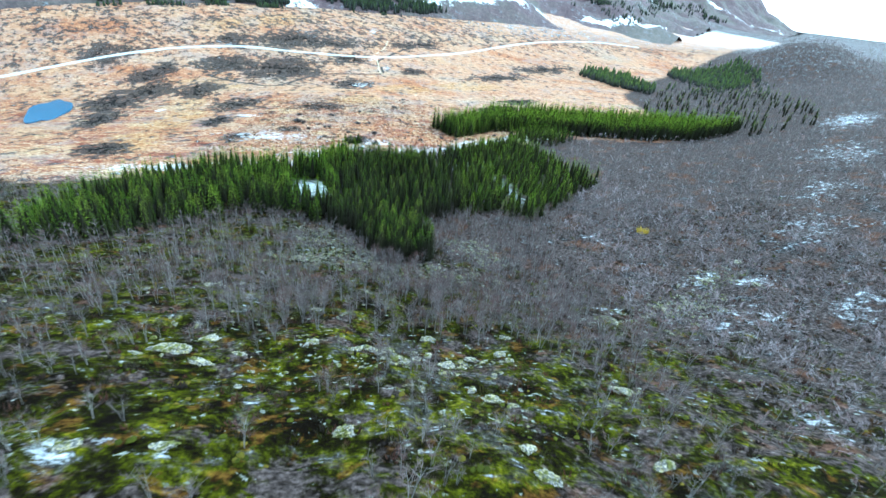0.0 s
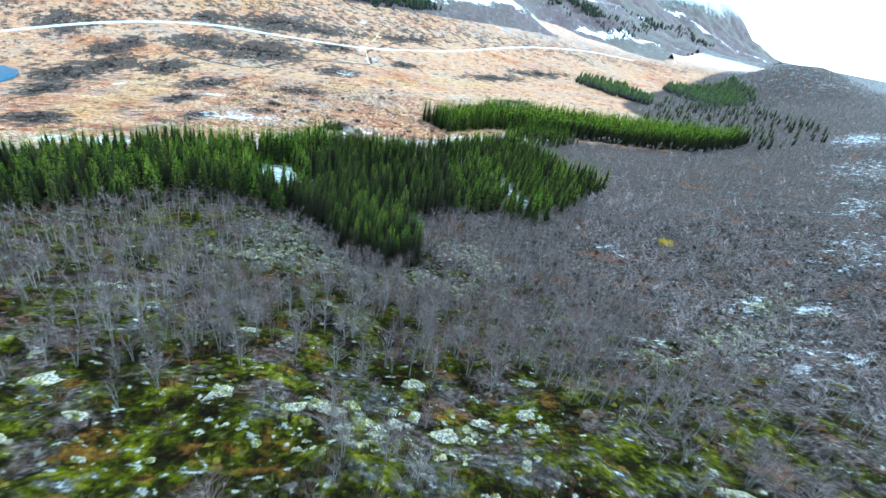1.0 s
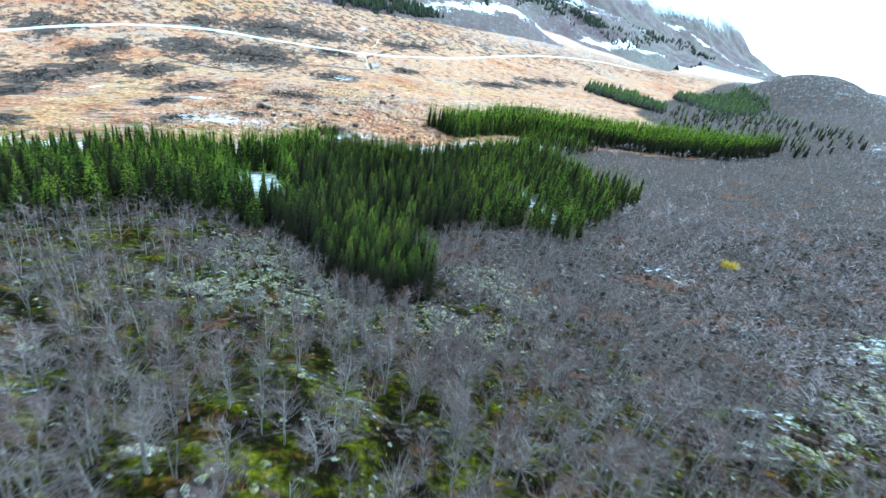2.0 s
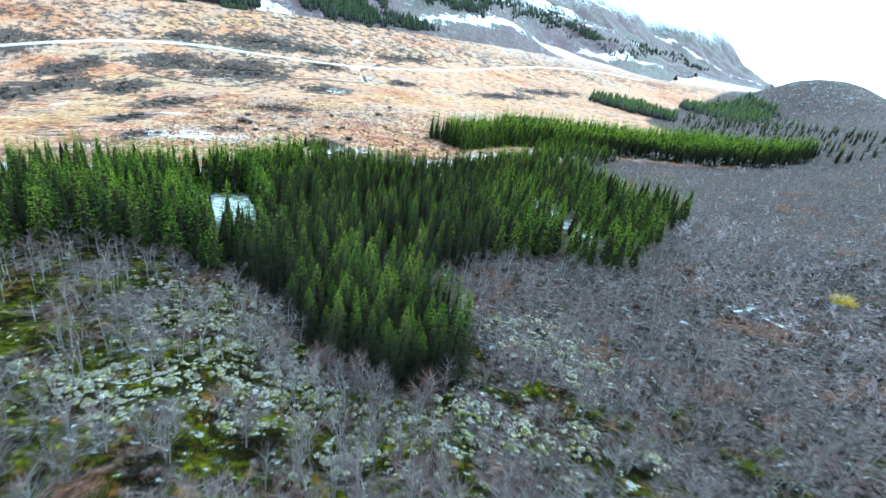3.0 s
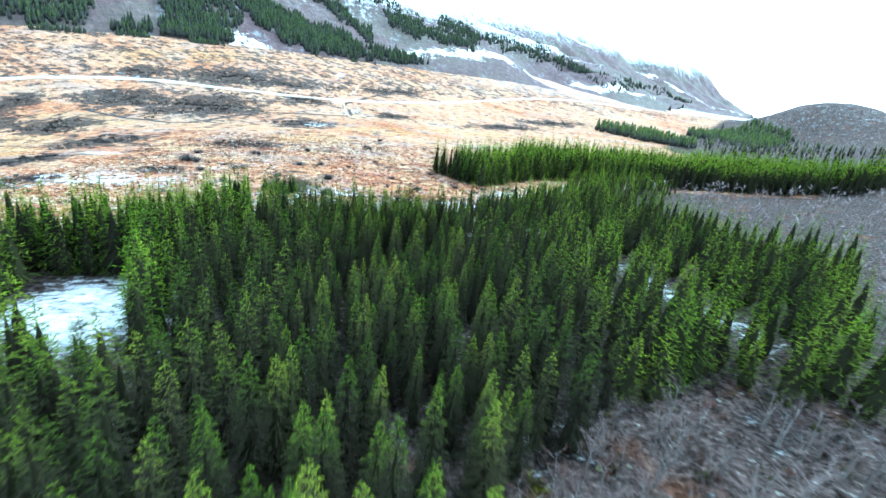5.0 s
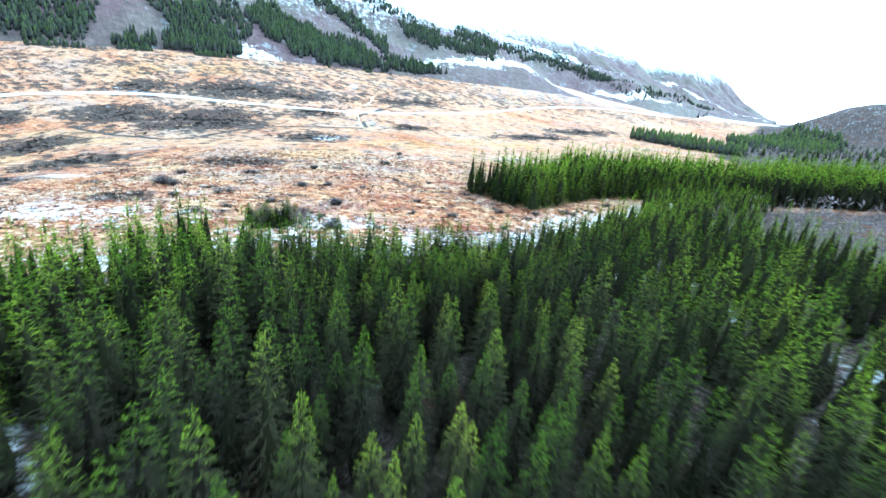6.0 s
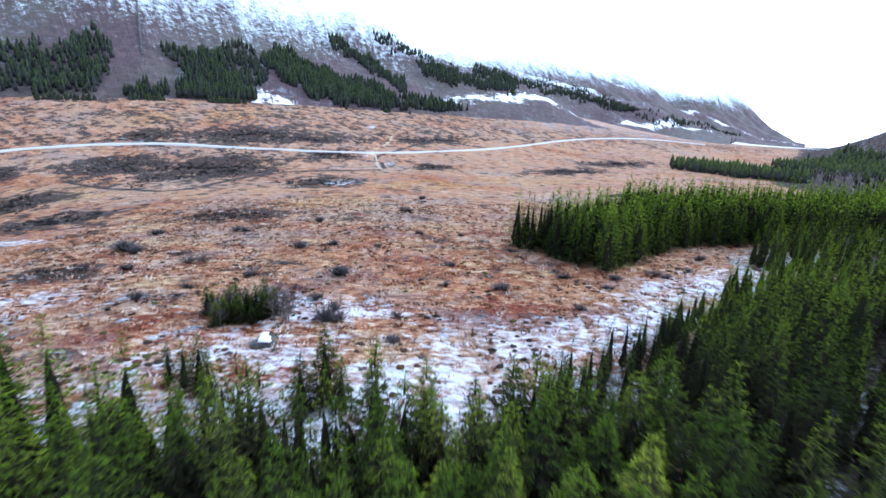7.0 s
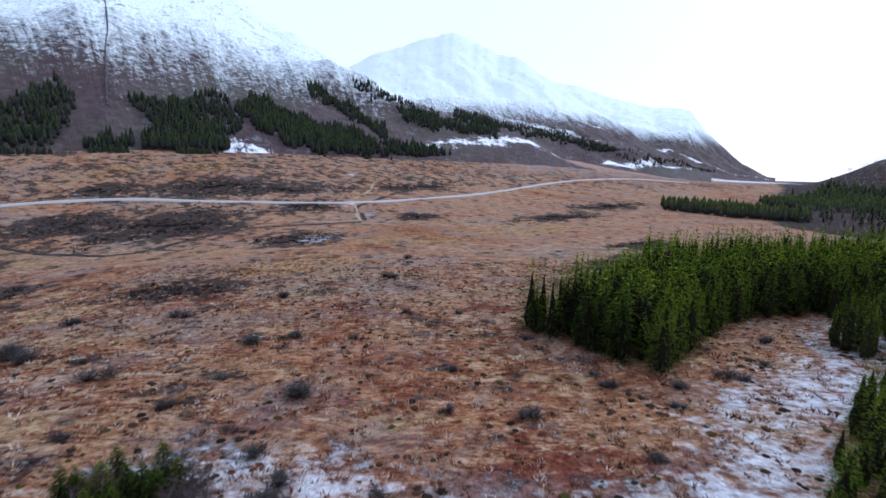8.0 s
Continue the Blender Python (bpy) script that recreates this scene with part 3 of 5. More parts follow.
NEAR_MOUNTAIN = Mountain([(-85, 6, 1000), (-70, 8, 1050), (-56, 10.5, 1100), (-45, 14, 1150), (-38, 18, 1250), (-31, 21, 1300), (-25, 19, 1300), (-20.6, 16.7, 1280), (-15, 14.2, 1220), (-7.8, 10.5, 1150), (-2.6, 8.2, 1130), (5, 7.0, 1250), (8, 6.5, 1300), (15.8, 4.9, 1450), (22, 3.0, 1600), (27, 1.2, 1800), (31, 0.3, 1950)], fan_foot, 11)
MID_MOUNTAIN = Mountain([(-14, 9, 2300), (-6, 13, 2300), (2.5, 15.5, 2350), (8, 13.2, 2350), (11, 12.3, 2300), (14.5, 10, 2250), (17.5, 8, 2300), (21.1, 6, 2350), (25, 3.2, 2450), (29.5, 0.5, 2600)], lambda az: 1300 + 8 * (az + 14), 23, 1.1)
FAR_MOUNTAIN = Mountain([(6, 10.5, 3600), (16, 10, 3600), (20, 8.6, 3500), (24, 7.6, 3500), (28.4, 6.9, 3400), (30.6, 4.4, 3400), (33.4, 1.6, 3500), (36.5, 0.0, 3700)], lambda az: 2200 + 8 * az, 37, 1.0)
NEAR_MOUNTAIN.build("steep brown mountain with wooded foot and snowy upper slopes", M_MOUNTAIN)
MID_MOUNTAIN.build("snow-covered mountain behind the wooded spur", M_FAR_MOUNTAIN)
FAR_MOUNTAIN.build("far snowy mountain closing the valley", M_FAR_MOUNTAIN)


def build_gully(m, az, v0, v1, wide):
    """A dark stream gully running straight down a mountain face."""
    v = np.linspace(v0, v1, 60)
    a = az + 0.5 * waves(v * 100, 0 * v, 30, 7)
    k = []
    for o, up in ((-1, 0.4), (-0.3, 1.0), (0.4, 0.9), (1, 0.4)):
        x, y, z = m.at(a + o * wide * (1 + 0.5 * waves(v * 100, o + 0 * v, 9, 8)), v)
        k.append(np.stack([x, y, z + up], 1))
    k = np.stack(k, 1)
    i = (np.arange(59)[:, None] * 4 + np.arange(3)[None]).ravel()
    return tagged(new("gully", mesh_from("gully", k.reshape(-1, 3), [np.stack([i, i + 1, i + 5, i + 4], 1)], M_GULLY)), "dark rocky gully down the mountain face", "gully", kind="structure")


build_gully(NEAR_MOUNTAIN, -32.2, 0.07, 0.8, 0.08)


# ------------------------------------------------------------------ road, stream, pond
def curve_points(knots, step):
    """A smooth line through knots, as an array of plan points."""
    k = np.array(knots, float)
    k = np.vstack([2 * k[0] - k[1], k, 2 * k[-1] - k[-2]])
    out = []
    for a, b, c, d in zip(k, k[1:], k[2:], k[3:]):
        n = max(2, int(np.hypot(*(c - b)) / step))
        t = np.linspace(0, 1, n, endpoint=False)[:, None]
        out.append(0.5 * (2 * b + (c - a) * t + (2 * a - 5 * b + 4 * c - d) * t * t + (3 * b - a - 3 * c + d) * t ** 3))
    return np.vstack(out + [k[-2][None]])


def strip(name, pts, profile, material, base=soil, wobble=0.0):
    """A band along pts; profile: rows of (offset, height above the ground)."""
    t = np.gradient(pts, axis=0)
    n = np.stack([-t[:, 1], t[:, 0]], 1) / np.maximum(np.hypot(t[:, 0], t[:, 1]), 1e-6)[:, None]
    rows, zmid = [], base(pts[:, 0], pts[:, 1])
    for k, (o, h) in enumerate(profile):
        w = o * (1 + wobble * waves(pts[:, 0] * 1.0, pts[:, 1] * 1.0, 9, 70 + k))
        p = pts + n * w[:, None]
        rows.append(np.stack([p[:, 0], p[:, 1], np.maximum(base(p[:, 0], p[:, 1]), zmid - 5) + h], 1))
    v = np.stack(rows, 1)
    m, c = v.shape[:2]
    i = (np.arange(m - 1)[:, None] * c + np.arange(c - 1)[None]).ravel()
    return mesh_from(name, v.reshape(-1, 3), [np.stack([i, i + c, i + c + 1, i + 1], 1)], material, smooth=True)


ROAD = curve_points([(-420, 290), (-320, 372), (-250, 427), (-186, 460), (-130, 472), (-64, 495), (14, 562), (102, 660), (222, 762), (300, 800)], 3.0)
road = new("road", strip("road", ROAD, [(-1.7, -0.3), (-0.95, 0.36), (-0.55, 0.42), (0, 0.45), (0.55, 0.42), (0.95, 0.36), (1.7, -0.3)], M_ROAD, base=lambda x, y: land(x, y) + 0.2))
tagged(road, "pale gravel road crossing the tawny meadow", "road", kind="structure")
STREAM = curve_points([(-190, 398), (-163, 387), (-140, 380), (-126, 384), (-108, 411), (-93, 423), (-72, 430), (-56, 440), (-58, 460), (-63, 484), (-40, 540), (-20, 556), (10, 560)], 2.0)
stream = new("stream", strip("stream", STREAM, [(-1.1, 0.12), (-0.6, 0.22), (0, 0.10), (0.5, 0.22), (1.0, 0.12)], M_STREAM, wobble=0.5))
tagged(stream, "narrow dark peaty ditch winding through the meadow", "stream", kind="structure")

for line in ([(-62, 548), (-63, 524), (-69, 504)], [(-66, 487), (-62, 470), (-60, 455), (-55.5, 441)]):
    bank = new("stream_bank", strip("stream_bank", curve_points(line, 1.5), [(-0.9, 0.05), (-0.5, 0.26), (0.0, 0.18), (0.4, 0.28), (0.8, 0.05)], M_BANK, wobble=0.6))
    tagged(bank, "pale washed-out gravel bank of the ditch by the road", "stream bank", kind="structure")


def build_pond(cx, cy, rx, ry, turn):
    k = Kit()
    n, ring = 40, []
    for i in range(n):
        a = 2 * math.pi * i / n
        r = 1 + 0.18 * math.sin(2 * a + 1) + 0.10 * math.sin(5 * a)
        u, v = rx * r * math.cos(a), ry * r * math.sin(a)
        c, s = math.cos(radians(turn)), math.sin(radians(turn))
        ring.append((cx + u * c - v * s, cy + u * s + v * c))
    z = max(height(*p) for p in ring) + 0.1
    k.add([(cx, cy, z)] + [(*p, z) for p in ring] + [(*p, z - 3) for p in ring], [(0, i + 1, (i + 1) % n + 1) for i in range(n)] + [f for i in range(n) for f in ((i + 1, n + i + 1, n + (i + 1) % n + 1), (i + 1, n + (i + 1) % n + 1, (i + 1) % n + 1))])
    v, f, _ = k.arrays()
    return tagged(new("pond", mesh_from("pond", v, [f], M_WATER)), "small blue pond in the meadow", "pond", kind="structure")


build_pond(-249, 306, 9, 30, 25)


# ------------------------------------------------------------------ spruces
def spruce_parts(rng, boughs, sprigs, sides=5, needle=0.03, thick=0.16, core=0.55, skirt=False, slim=1.0):
    """A spruce of unit height: trunk and crown. The crown is an inner cone, coloured dark for the shade inside, and
    boughs set with sprigs round it.
    """
    trunk, crown = Kit(), Kit()
    lean = rng.uniform(-0.012, 0.012, 2)
    trunk.tube([(0, 0, -0.05), (0.4 * lean[0], 0.4 * lean[1], 0.4)], [0.018, 0.010], sides)
    wide, power = slim * rng.uniform(0.165, 0.21), rng.uniform(0.72, 0.94)
    turn = rng.uniform(0, 6.28)

    def reach(t):
        return wide * (1 - t) ** power * min(1.0, 0.55 + 4 * t)

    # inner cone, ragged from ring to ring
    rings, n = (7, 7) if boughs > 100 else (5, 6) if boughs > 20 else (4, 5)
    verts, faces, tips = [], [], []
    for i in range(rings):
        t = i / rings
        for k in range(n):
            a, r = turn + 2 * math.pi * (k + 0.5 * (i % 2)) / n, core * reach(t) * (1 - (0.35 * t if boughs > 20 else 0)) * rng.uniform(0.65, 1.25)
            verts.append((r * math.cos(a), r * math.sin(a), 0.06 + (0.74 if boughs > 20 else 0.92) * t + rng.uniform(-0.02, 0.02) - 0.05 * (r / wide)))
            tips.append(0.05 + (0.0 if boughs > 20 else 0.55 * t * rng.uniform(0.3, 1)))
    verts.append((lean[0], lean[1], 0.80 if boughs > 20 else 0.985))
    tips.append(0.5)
    for i in range(rings - 1):
        for k in range(n):
            p, q = i * n + k, i * n + (k + 1) % n
            faces += [(p, q, q + n), (p, q + n, p + n)]
    faces += [((rings - 1) * n + k, (rings - 1) * n + (k + 1) % n, rings * n) for k in range(n)]
    crown.add(verts, faces, tips)
    for i in range(boughs):
        t = 1 - (1 - (i + 0.5) / boughs) ** 0.74
        a = turn + 2.39996 * i + rng.uniform(-0.5, 0.5)
        z = 0.06 + 0.92 * t + rng.uniform(-0.02, 0.02)
        r = reach(t) * rng.uniform(0.60, 1.28) + 0.008 * (1 - 0.6 * t)
        c, s = math.cos(a), math.sin(a)
        end = (0.60 * t - 0.38 + rng.uniform(-0.15, 0.15)) * r
        half = needle * thick * 0.9
        # low boughs darker than top ones: shade of the stand put into colour
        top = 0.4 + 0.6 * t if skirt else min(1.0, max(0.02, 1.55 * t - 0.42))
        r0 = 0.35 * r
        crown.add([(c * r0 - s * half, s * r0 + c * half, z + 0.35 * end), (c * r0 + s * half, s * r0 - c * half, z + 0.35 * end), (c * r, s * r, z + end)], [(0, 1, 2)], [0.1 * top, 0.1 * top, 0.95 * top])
        for k in range(sprigs):
            f = rng.uniform(0.42, 1.0)
            px, py, pz = c * r * f, s * r * f, z + end * f
            b2 = a + (1 if k % 2 else -1) * rng.uniform(0.15, 1.25)
            l = needle * rng.uniform(0.6, 1.2) * (0.55 + 0.45 * min(1, r / 0.08))
            w2 = l * thick
            ex, ey = math.cos(b2), math.sin(b2)
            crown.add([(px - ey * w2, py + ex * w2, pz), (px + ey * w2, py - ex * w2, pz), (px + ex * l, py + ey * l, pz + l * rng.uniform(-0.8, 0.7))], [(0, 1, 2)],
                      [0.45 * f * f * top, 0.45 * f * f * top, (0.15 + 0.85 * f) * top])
    if boughs > 20:
        for k in range(3):
            a, b = turn + 2.09 * k, turn + 2.09 * (k + 1)
            crown.add([(0.006 * math.cos(a), 0.006 * math.sin(a), 0.86), (0.006 * math.cos(b), 0.006 * math.sin(b), 0.86), (0, 0, 0.995)], [(0, 1, 2)], [0.2, 0.2, 0.8])
    return trunk.arrays(), crown.arrays()


def spots(poly, gap, rng, jitter=0.42, holes=(), fray=(-1.5, 2.0)):
    """Scattered plan points inside an outline, about gap metres apart."""
    xs, ys = np.array(poly).T
    x, y = np.meshgrid(np.arange(xs.min(), xs.max(), gap), np.arange(ys.min(), ys.max(), gap))
    x = (x + rng.uniform(-jitter, jitter, x.shape) * gap).ravel()
    y = (y + rng.uniform(-jitter, jitter, y.shape) * gap).ravel()
    ok = near_edge(poly, x, y) > rng.uniform(*fray, x.shape)
    for h in holes:
        ok &= near_edge(h, x, y) < rng.uniform(-0.8, 0.8, x.shape)
    return np.stack([x[ok], y[ok]], 1)


rng = np.random.RandomState(5)
FINE = [spruce_parts(rng, 380, 8, 5, 0.023, 0.13, 0.50, slim=0.88) for _ in range(8)]
MIDDLE = [spruce_parts(rng, 190, 6, 3, 0.027, 0.16, 0.50, slim=0.88) for _ in range(5)]
EDGE = [spruce_parts(rng, 170, 4, 3, 0.038, 0.18, 0.38, True) for _ in range(5)]
YOUNG = [spruce_parts(rng, 240, 6, 5, 0.040, 0.14, 0.45, True) for _ in range(3)]
LITE = [spruce_parts(rng, 125, 4, 3, 0.029, 0.20, 0.60, slim=0.92) for _ in range(6)]
LITE_EDGE = [spruce_parts(rng, 130, 4, 3, 0.029, 0.20, 0.58, True, slim=0.95) for _ in range(5)]
# FAR gets brightened tips, distance haze put into the colour
FAR = [(t, (c[0], c[1], np.minimum(1.25 * c[2], 1.0))) for t, c in [spruce_parts(rng, 46, 2, 3, 0.062, 0.26, 0.50, slim=0.95) for _ in range(6)]]
TINY = [(t, (c[0], c[1], 0.95 * c[2])) for t, c in [spruce_parts(rng, 16, 0, 3, 0.09, 0.3, 0.85) for _ in range(5)]]
DARK = [(t, (c[0], c[1], 0.75 * c[2])) for t, c in [spruce_parts(rng, 8, 0, 3, 0.09, 0.3, 1.0) for _ in range(5)]]

# trees away from the flight line: tips lightened, haze painted in
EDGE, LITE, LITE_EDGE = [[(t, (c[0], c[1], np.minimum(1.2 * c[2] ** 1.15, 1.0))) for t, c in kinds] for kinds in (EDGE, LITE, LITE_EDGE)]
# near kinds: falloff steepened, shade between the trees painted into the crowns
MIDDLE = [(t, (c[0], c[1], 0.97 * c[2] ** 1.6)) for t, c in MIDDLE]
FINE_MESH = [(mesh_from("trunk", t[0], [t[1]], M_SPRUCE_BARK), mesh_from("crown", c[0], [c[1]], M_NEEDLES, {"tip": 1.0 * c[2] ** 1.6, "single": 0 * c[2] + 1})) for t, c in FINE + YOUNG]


def spruce(kind, x, y, tall, turn, fat, label, group):
    root = new("spruce_tree")
    root.matrix_basis = pose(x, y, height(x, y) - 0.15, 0, 0, turn) @ Matrix.Diagonal((tall * fat, tall * fat, tall, 1))
    part("trunk", FINE_MESH[kind][0], root)
    part("crown", FINE_MESH[kind][1], root)
    return tagged(root, label, "tree", group)


def tree_rows(pts, rng, tall, kinds, fat=(0.8, 1.15)):
    z = soil(pts[:, 0], pts[:, 1]) - 0.1
    rows = []
    low = (near_edge(WOOD_A, pts[:, 0], pts[:, 1]) < 9) & (pts[:, 0] > -14) & (pts[:, 1] > 216)     # the wood is lower along the meadow
    for (x, y), g, l in zip(pts, z, low):
        h = rng.uniform(4.8, 7.5) if l and near_edge(WOOD_A, np.array([x]), np.array([y]))[0] > -3 else rng.uniform(*tall)
        # trees right of x = 4 tinted lighter, haze put into their colour
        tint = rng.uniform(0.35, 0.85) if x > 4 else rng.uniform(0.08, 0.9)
        h = max(h, rng.uniform(9.5, 13.0)) if x < -46 and y > 140 else h
        rows.append((rng.randint(kinds), x, y, g, rng.uniform(0, 6.28), h * rng.uniform(*fat), h, tint))
    return rows


def wood(name, rows, kinds, label, needles=M_NEEDLES):
    """A wood of many spruces as one crowd of trees: a crown mesh with its trunks below it."""
    root = tagged(new(name), label, "woods", kind="stuff")
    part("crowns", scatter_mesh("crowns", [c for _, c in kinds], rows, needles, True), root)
    part("trunks", scatter_mesh("trunks", [t for t, _ in kinds], rows, M_SPRUCE_BARK), root)
    return root


rng = np.random.RandomState(12)
pts = spots(WOOD_A, 2.9, rng, holes=CLEARINGS, fray=(-1.2, 0.8))
edge = spots([(-58, 198), (-50, 217), (-36, 217.5), (-17, 216.5), (-12, 219), (-4, 210), (-20, 198)], 2.1, rng, fray=(-0.6, 0.6))
rim = spots([(-14.5, 222), (-11, 229), (-6, 234), (0, 239.5), (7, 246), (23, 260), (38, 269), (44, 256), (22, 238), (0, 222)], 2.4, rng, fray=(-0.6, 0.6))
tongue = spots([(-21, 125), (-16, 118), (-10, 114), (-3, 120), (-7, 134), (-12, 146), (-22, 140)], 2.5, rng, fray=(-0.8, 0.8))
wall = spots([(-66, 188), (-50, 189), (-47, 200), (-58, 202), (-68, 196)], 2.1, rng, fray=(-0.5, 0.5))
flank = spots([(-78, 163), (-67, 170), (-66, 188), (-78, 193)], 2.3, rng, fray=(-0.5, 0.5))
pts = np.concatenate([pts, edge, rim, tongue, wall, flank])
pts = pts[rng.uniform(0, 1, len(pts)) > 0.08]
pts = pts[(pts[:, 0] < 8) | (pts[:, 1] > 222) | (rng.uniform(0, 1, len(pts)) > 0.10)]
near = np.hypot(pts[:, 0] + 17, 0.16 * (pts[:, 1] - 165))
order = np.argsort(near)
one_by_one, rest = pts[order[:300]], pts[order[300:]]
for x, y in one_by_one:
    tall = rng.uniform(7.5, 12.5) * (0.85 if y < 126 else 1.0)
    tall = max(tall, rng.uniform(9.0, 11.5)) if y > 203 and x < -14 else tall
    tall = min(tall, rng.uniform(5.0, 8.0)) if y > 216 and x > -15 else tall
    spruce(rng.randint(len(FINE)), x, y, tall, rng.uniform(0, 360), rng.uniform(0.9, 1.2) * (1.35 if y > 203 else 1),
           "young green spruce at the front of the wood" if y < 130 else "dark green spruce standing in dense plantation", "spruces of the main wood")
beside, rest = rest[:340], rest[340:]
rim = near_edge(WOOD_A, rest[:, 0], rest[:, 1]) < 4.0
for hole in CLEARINGS:
    rim |= near_edge(hole, rest[:, 0], rest[:, 1]) > -4.5
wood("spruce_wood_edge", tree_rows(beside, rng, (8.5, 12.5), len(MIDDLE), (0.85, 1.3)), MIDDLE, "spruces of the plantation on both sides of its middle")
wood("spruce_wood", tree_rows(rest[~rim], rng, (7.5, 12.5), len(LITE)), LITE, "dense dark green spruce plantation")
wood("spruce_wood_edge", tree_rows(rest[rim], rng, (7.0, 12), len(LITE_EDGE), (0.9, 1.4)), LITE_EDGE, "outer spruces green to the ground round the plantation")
pts = spots(WOOD_B, 2.6, rng, fray=(-1.0, 1.0))
front = near_edge(WOOD_B, pts[:, 0], pts[:, 1]) < 4.5
front &= (pts[:, 0] < 60) & (pts[:, 1] < 312)
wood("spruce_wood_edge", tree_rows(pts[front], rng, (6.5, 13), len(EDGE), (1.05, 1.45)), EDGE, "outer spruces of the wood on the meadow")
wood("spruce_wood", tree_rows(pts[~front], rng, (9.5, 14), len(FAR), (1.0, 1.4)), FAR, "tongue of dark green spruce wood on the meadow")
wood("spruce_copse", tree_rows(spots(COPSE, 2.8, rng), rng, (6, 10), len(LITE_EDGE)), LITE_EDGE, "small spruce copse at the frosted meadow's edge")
rows = [(k, x, y, z, a, 1.3 * w, h, t) for k, x, y, z, a, w, h, t in tree_rows(spots(HILL_WOOD, 13.0, rng, 1.4), rng, (4, 9), len(TINY)) if z < 10]
wood("hill_wood", rows, TINY, "spruces scattered over the far hillside, haze in their needle colour", M_HAZED_NEEDLES)
for outline, gap in ((WOOD_C, 4.0), (WOOD_D, 5.0)):
    wood("spruce_wood", tree_rows(spots(outline, gap, rng, 0.8), rng, (6, 11), len(TINY), (1.2, 1.8)), TINY, "far belt of spruce along the valley, haze in its needle colour", M_HAZED_NEEDLES)
pts = spots([(100, 300), (235, 300), (300, 400), (330, 500), (300, 560), (215, 500), (150, 380)], 10.5, rng, 1.1)
wood("spruce_scatter", tree_rows(pts, rng, (5, 10), len(FAR), (1.0, 1.5)), FAR, "loose spruces among bare birches on the valley side")


def mountain_wood(m, clumps, belts, rng, label, tall):
    """Ragged clumps of spruce (bearing, height on the slope, their half sizes, number, slant), and belts running along the slope
    (bearing and height angle of both ends, half width in degrees, number)."""
    az, v = [], []
    for a0, v0, ra, rv, n, slant in clumps:
        n = int(2.4 * n)
        r, t = np.sqrt(rng.uniform(0, 1, n)), rng.uniform(0, 2 * np.pi, n)
        r = np.where(rng.uniform(0, 1, n) > 0.95, r * rng.uniform(1.0, 1.35, n), r)
        r = r * (1 + 0.30 * np.sin(2 * t + a0) + 0.25 * np.sin(3 * t + 2 * a0) + 0.20 * np.sin(7 * t + a0))
        a = a0 + ra * r * np.cos(t)
        az.append(a)
        v.append(np.maximum(v0 + rv * r * np.sin(t) + slant * (a - a0), 0.004))
    grid = np.linspace(0, 0.97, 140)
    for a0, e0, a1, e1, half, n in belts:
        f = rng.uniform(0, 1, n)
        a = a0 + (a1 - a0) * f + rng.normal(0, 0.15, n)
        e = e0 + (e1 - e0) * f + half * rng.uniform(-1, 1, n) * (1 + 0.5 * np.sin(17 * f + a0) + 0.3 * np.sin(41 * f))
        x, y, z = m.at(a[:, None] + 0 * grid, grid + 0 * a[:, None])
        seen = np.degrees(np.arctan2(z - EYE[2], np.hypot(x - EYE[0], y - EYE[1])))
        az.append(a)
        v.append(grid[np.argmin(np.abs(seen - e[:, None]), 1)] + rng.uniform(-0.003, 0.003, n))
    rows = []
    for p in zip(*m.at(np.concatenate(az), np.concatenate(v))):
        h = rng.uniform(*tall)
        rows.append((rng.randint(len(DARK)), p[0], p[1], p[2] - 0.6, rng.uniform(0, 6.28), h * 1.15, h, rng.uniform(0, 0.5)))
    return wood("mountain_wood", rows, DARK, label, M_HAZED_NEEDLES)


rng = np.random.RandomState(31)
mountain_wood(NEAR_MOUNTAIN, [(-41, 0.04, 2.2, 0.05, 130, 0), (-37.4, 0.05, 1.6, 0.06, 110, 0), (-46, 0.05, 2.5, 0.05, 120, 0), (-32.5, 0.012, 2.2, 0.012, 45, 0), (-25.6, 0.05, 4.2, 0.055, 340, -0.004), (-17.5, 0.09, 2.4, 0.05, 170, -0.012),
                              (-13.0, 0.07, 3.4, 0.04, 240, -0.010), (-8.5, 0.05, 3.2, 0.035, 170, -0.006), (-2, 0.04, 4, 0.02, 90, 0)],
              [(-21, 6.2, -10, 2.9, 0.9, 520), (-13.5, 8.8, -5, 4.2, 0.5, 420), (-8.5, 9.6, 1, 5.6, 0.7, 560), (-3, 6.2, 8, 4.6, 0.5, 460), (3, 6.6, 16, 4.1, 0.5, 1000), (14, 4.6, 26, 1.5, 0.42, 900), (-30, 2.2, -22, 2.4, 0.5, 160)],
              rng, "dark spruce woods along the foot of the mountain", (5.5, 10))
mountain_wood(MID_MOUNTAIN, [(18, 0.06, 6, 0.05, 110, 0)], [(20, 2.6, 31, 0.9, 0.25, 260)], rng, "dark woods low on the snowy mountain", (12, 18))


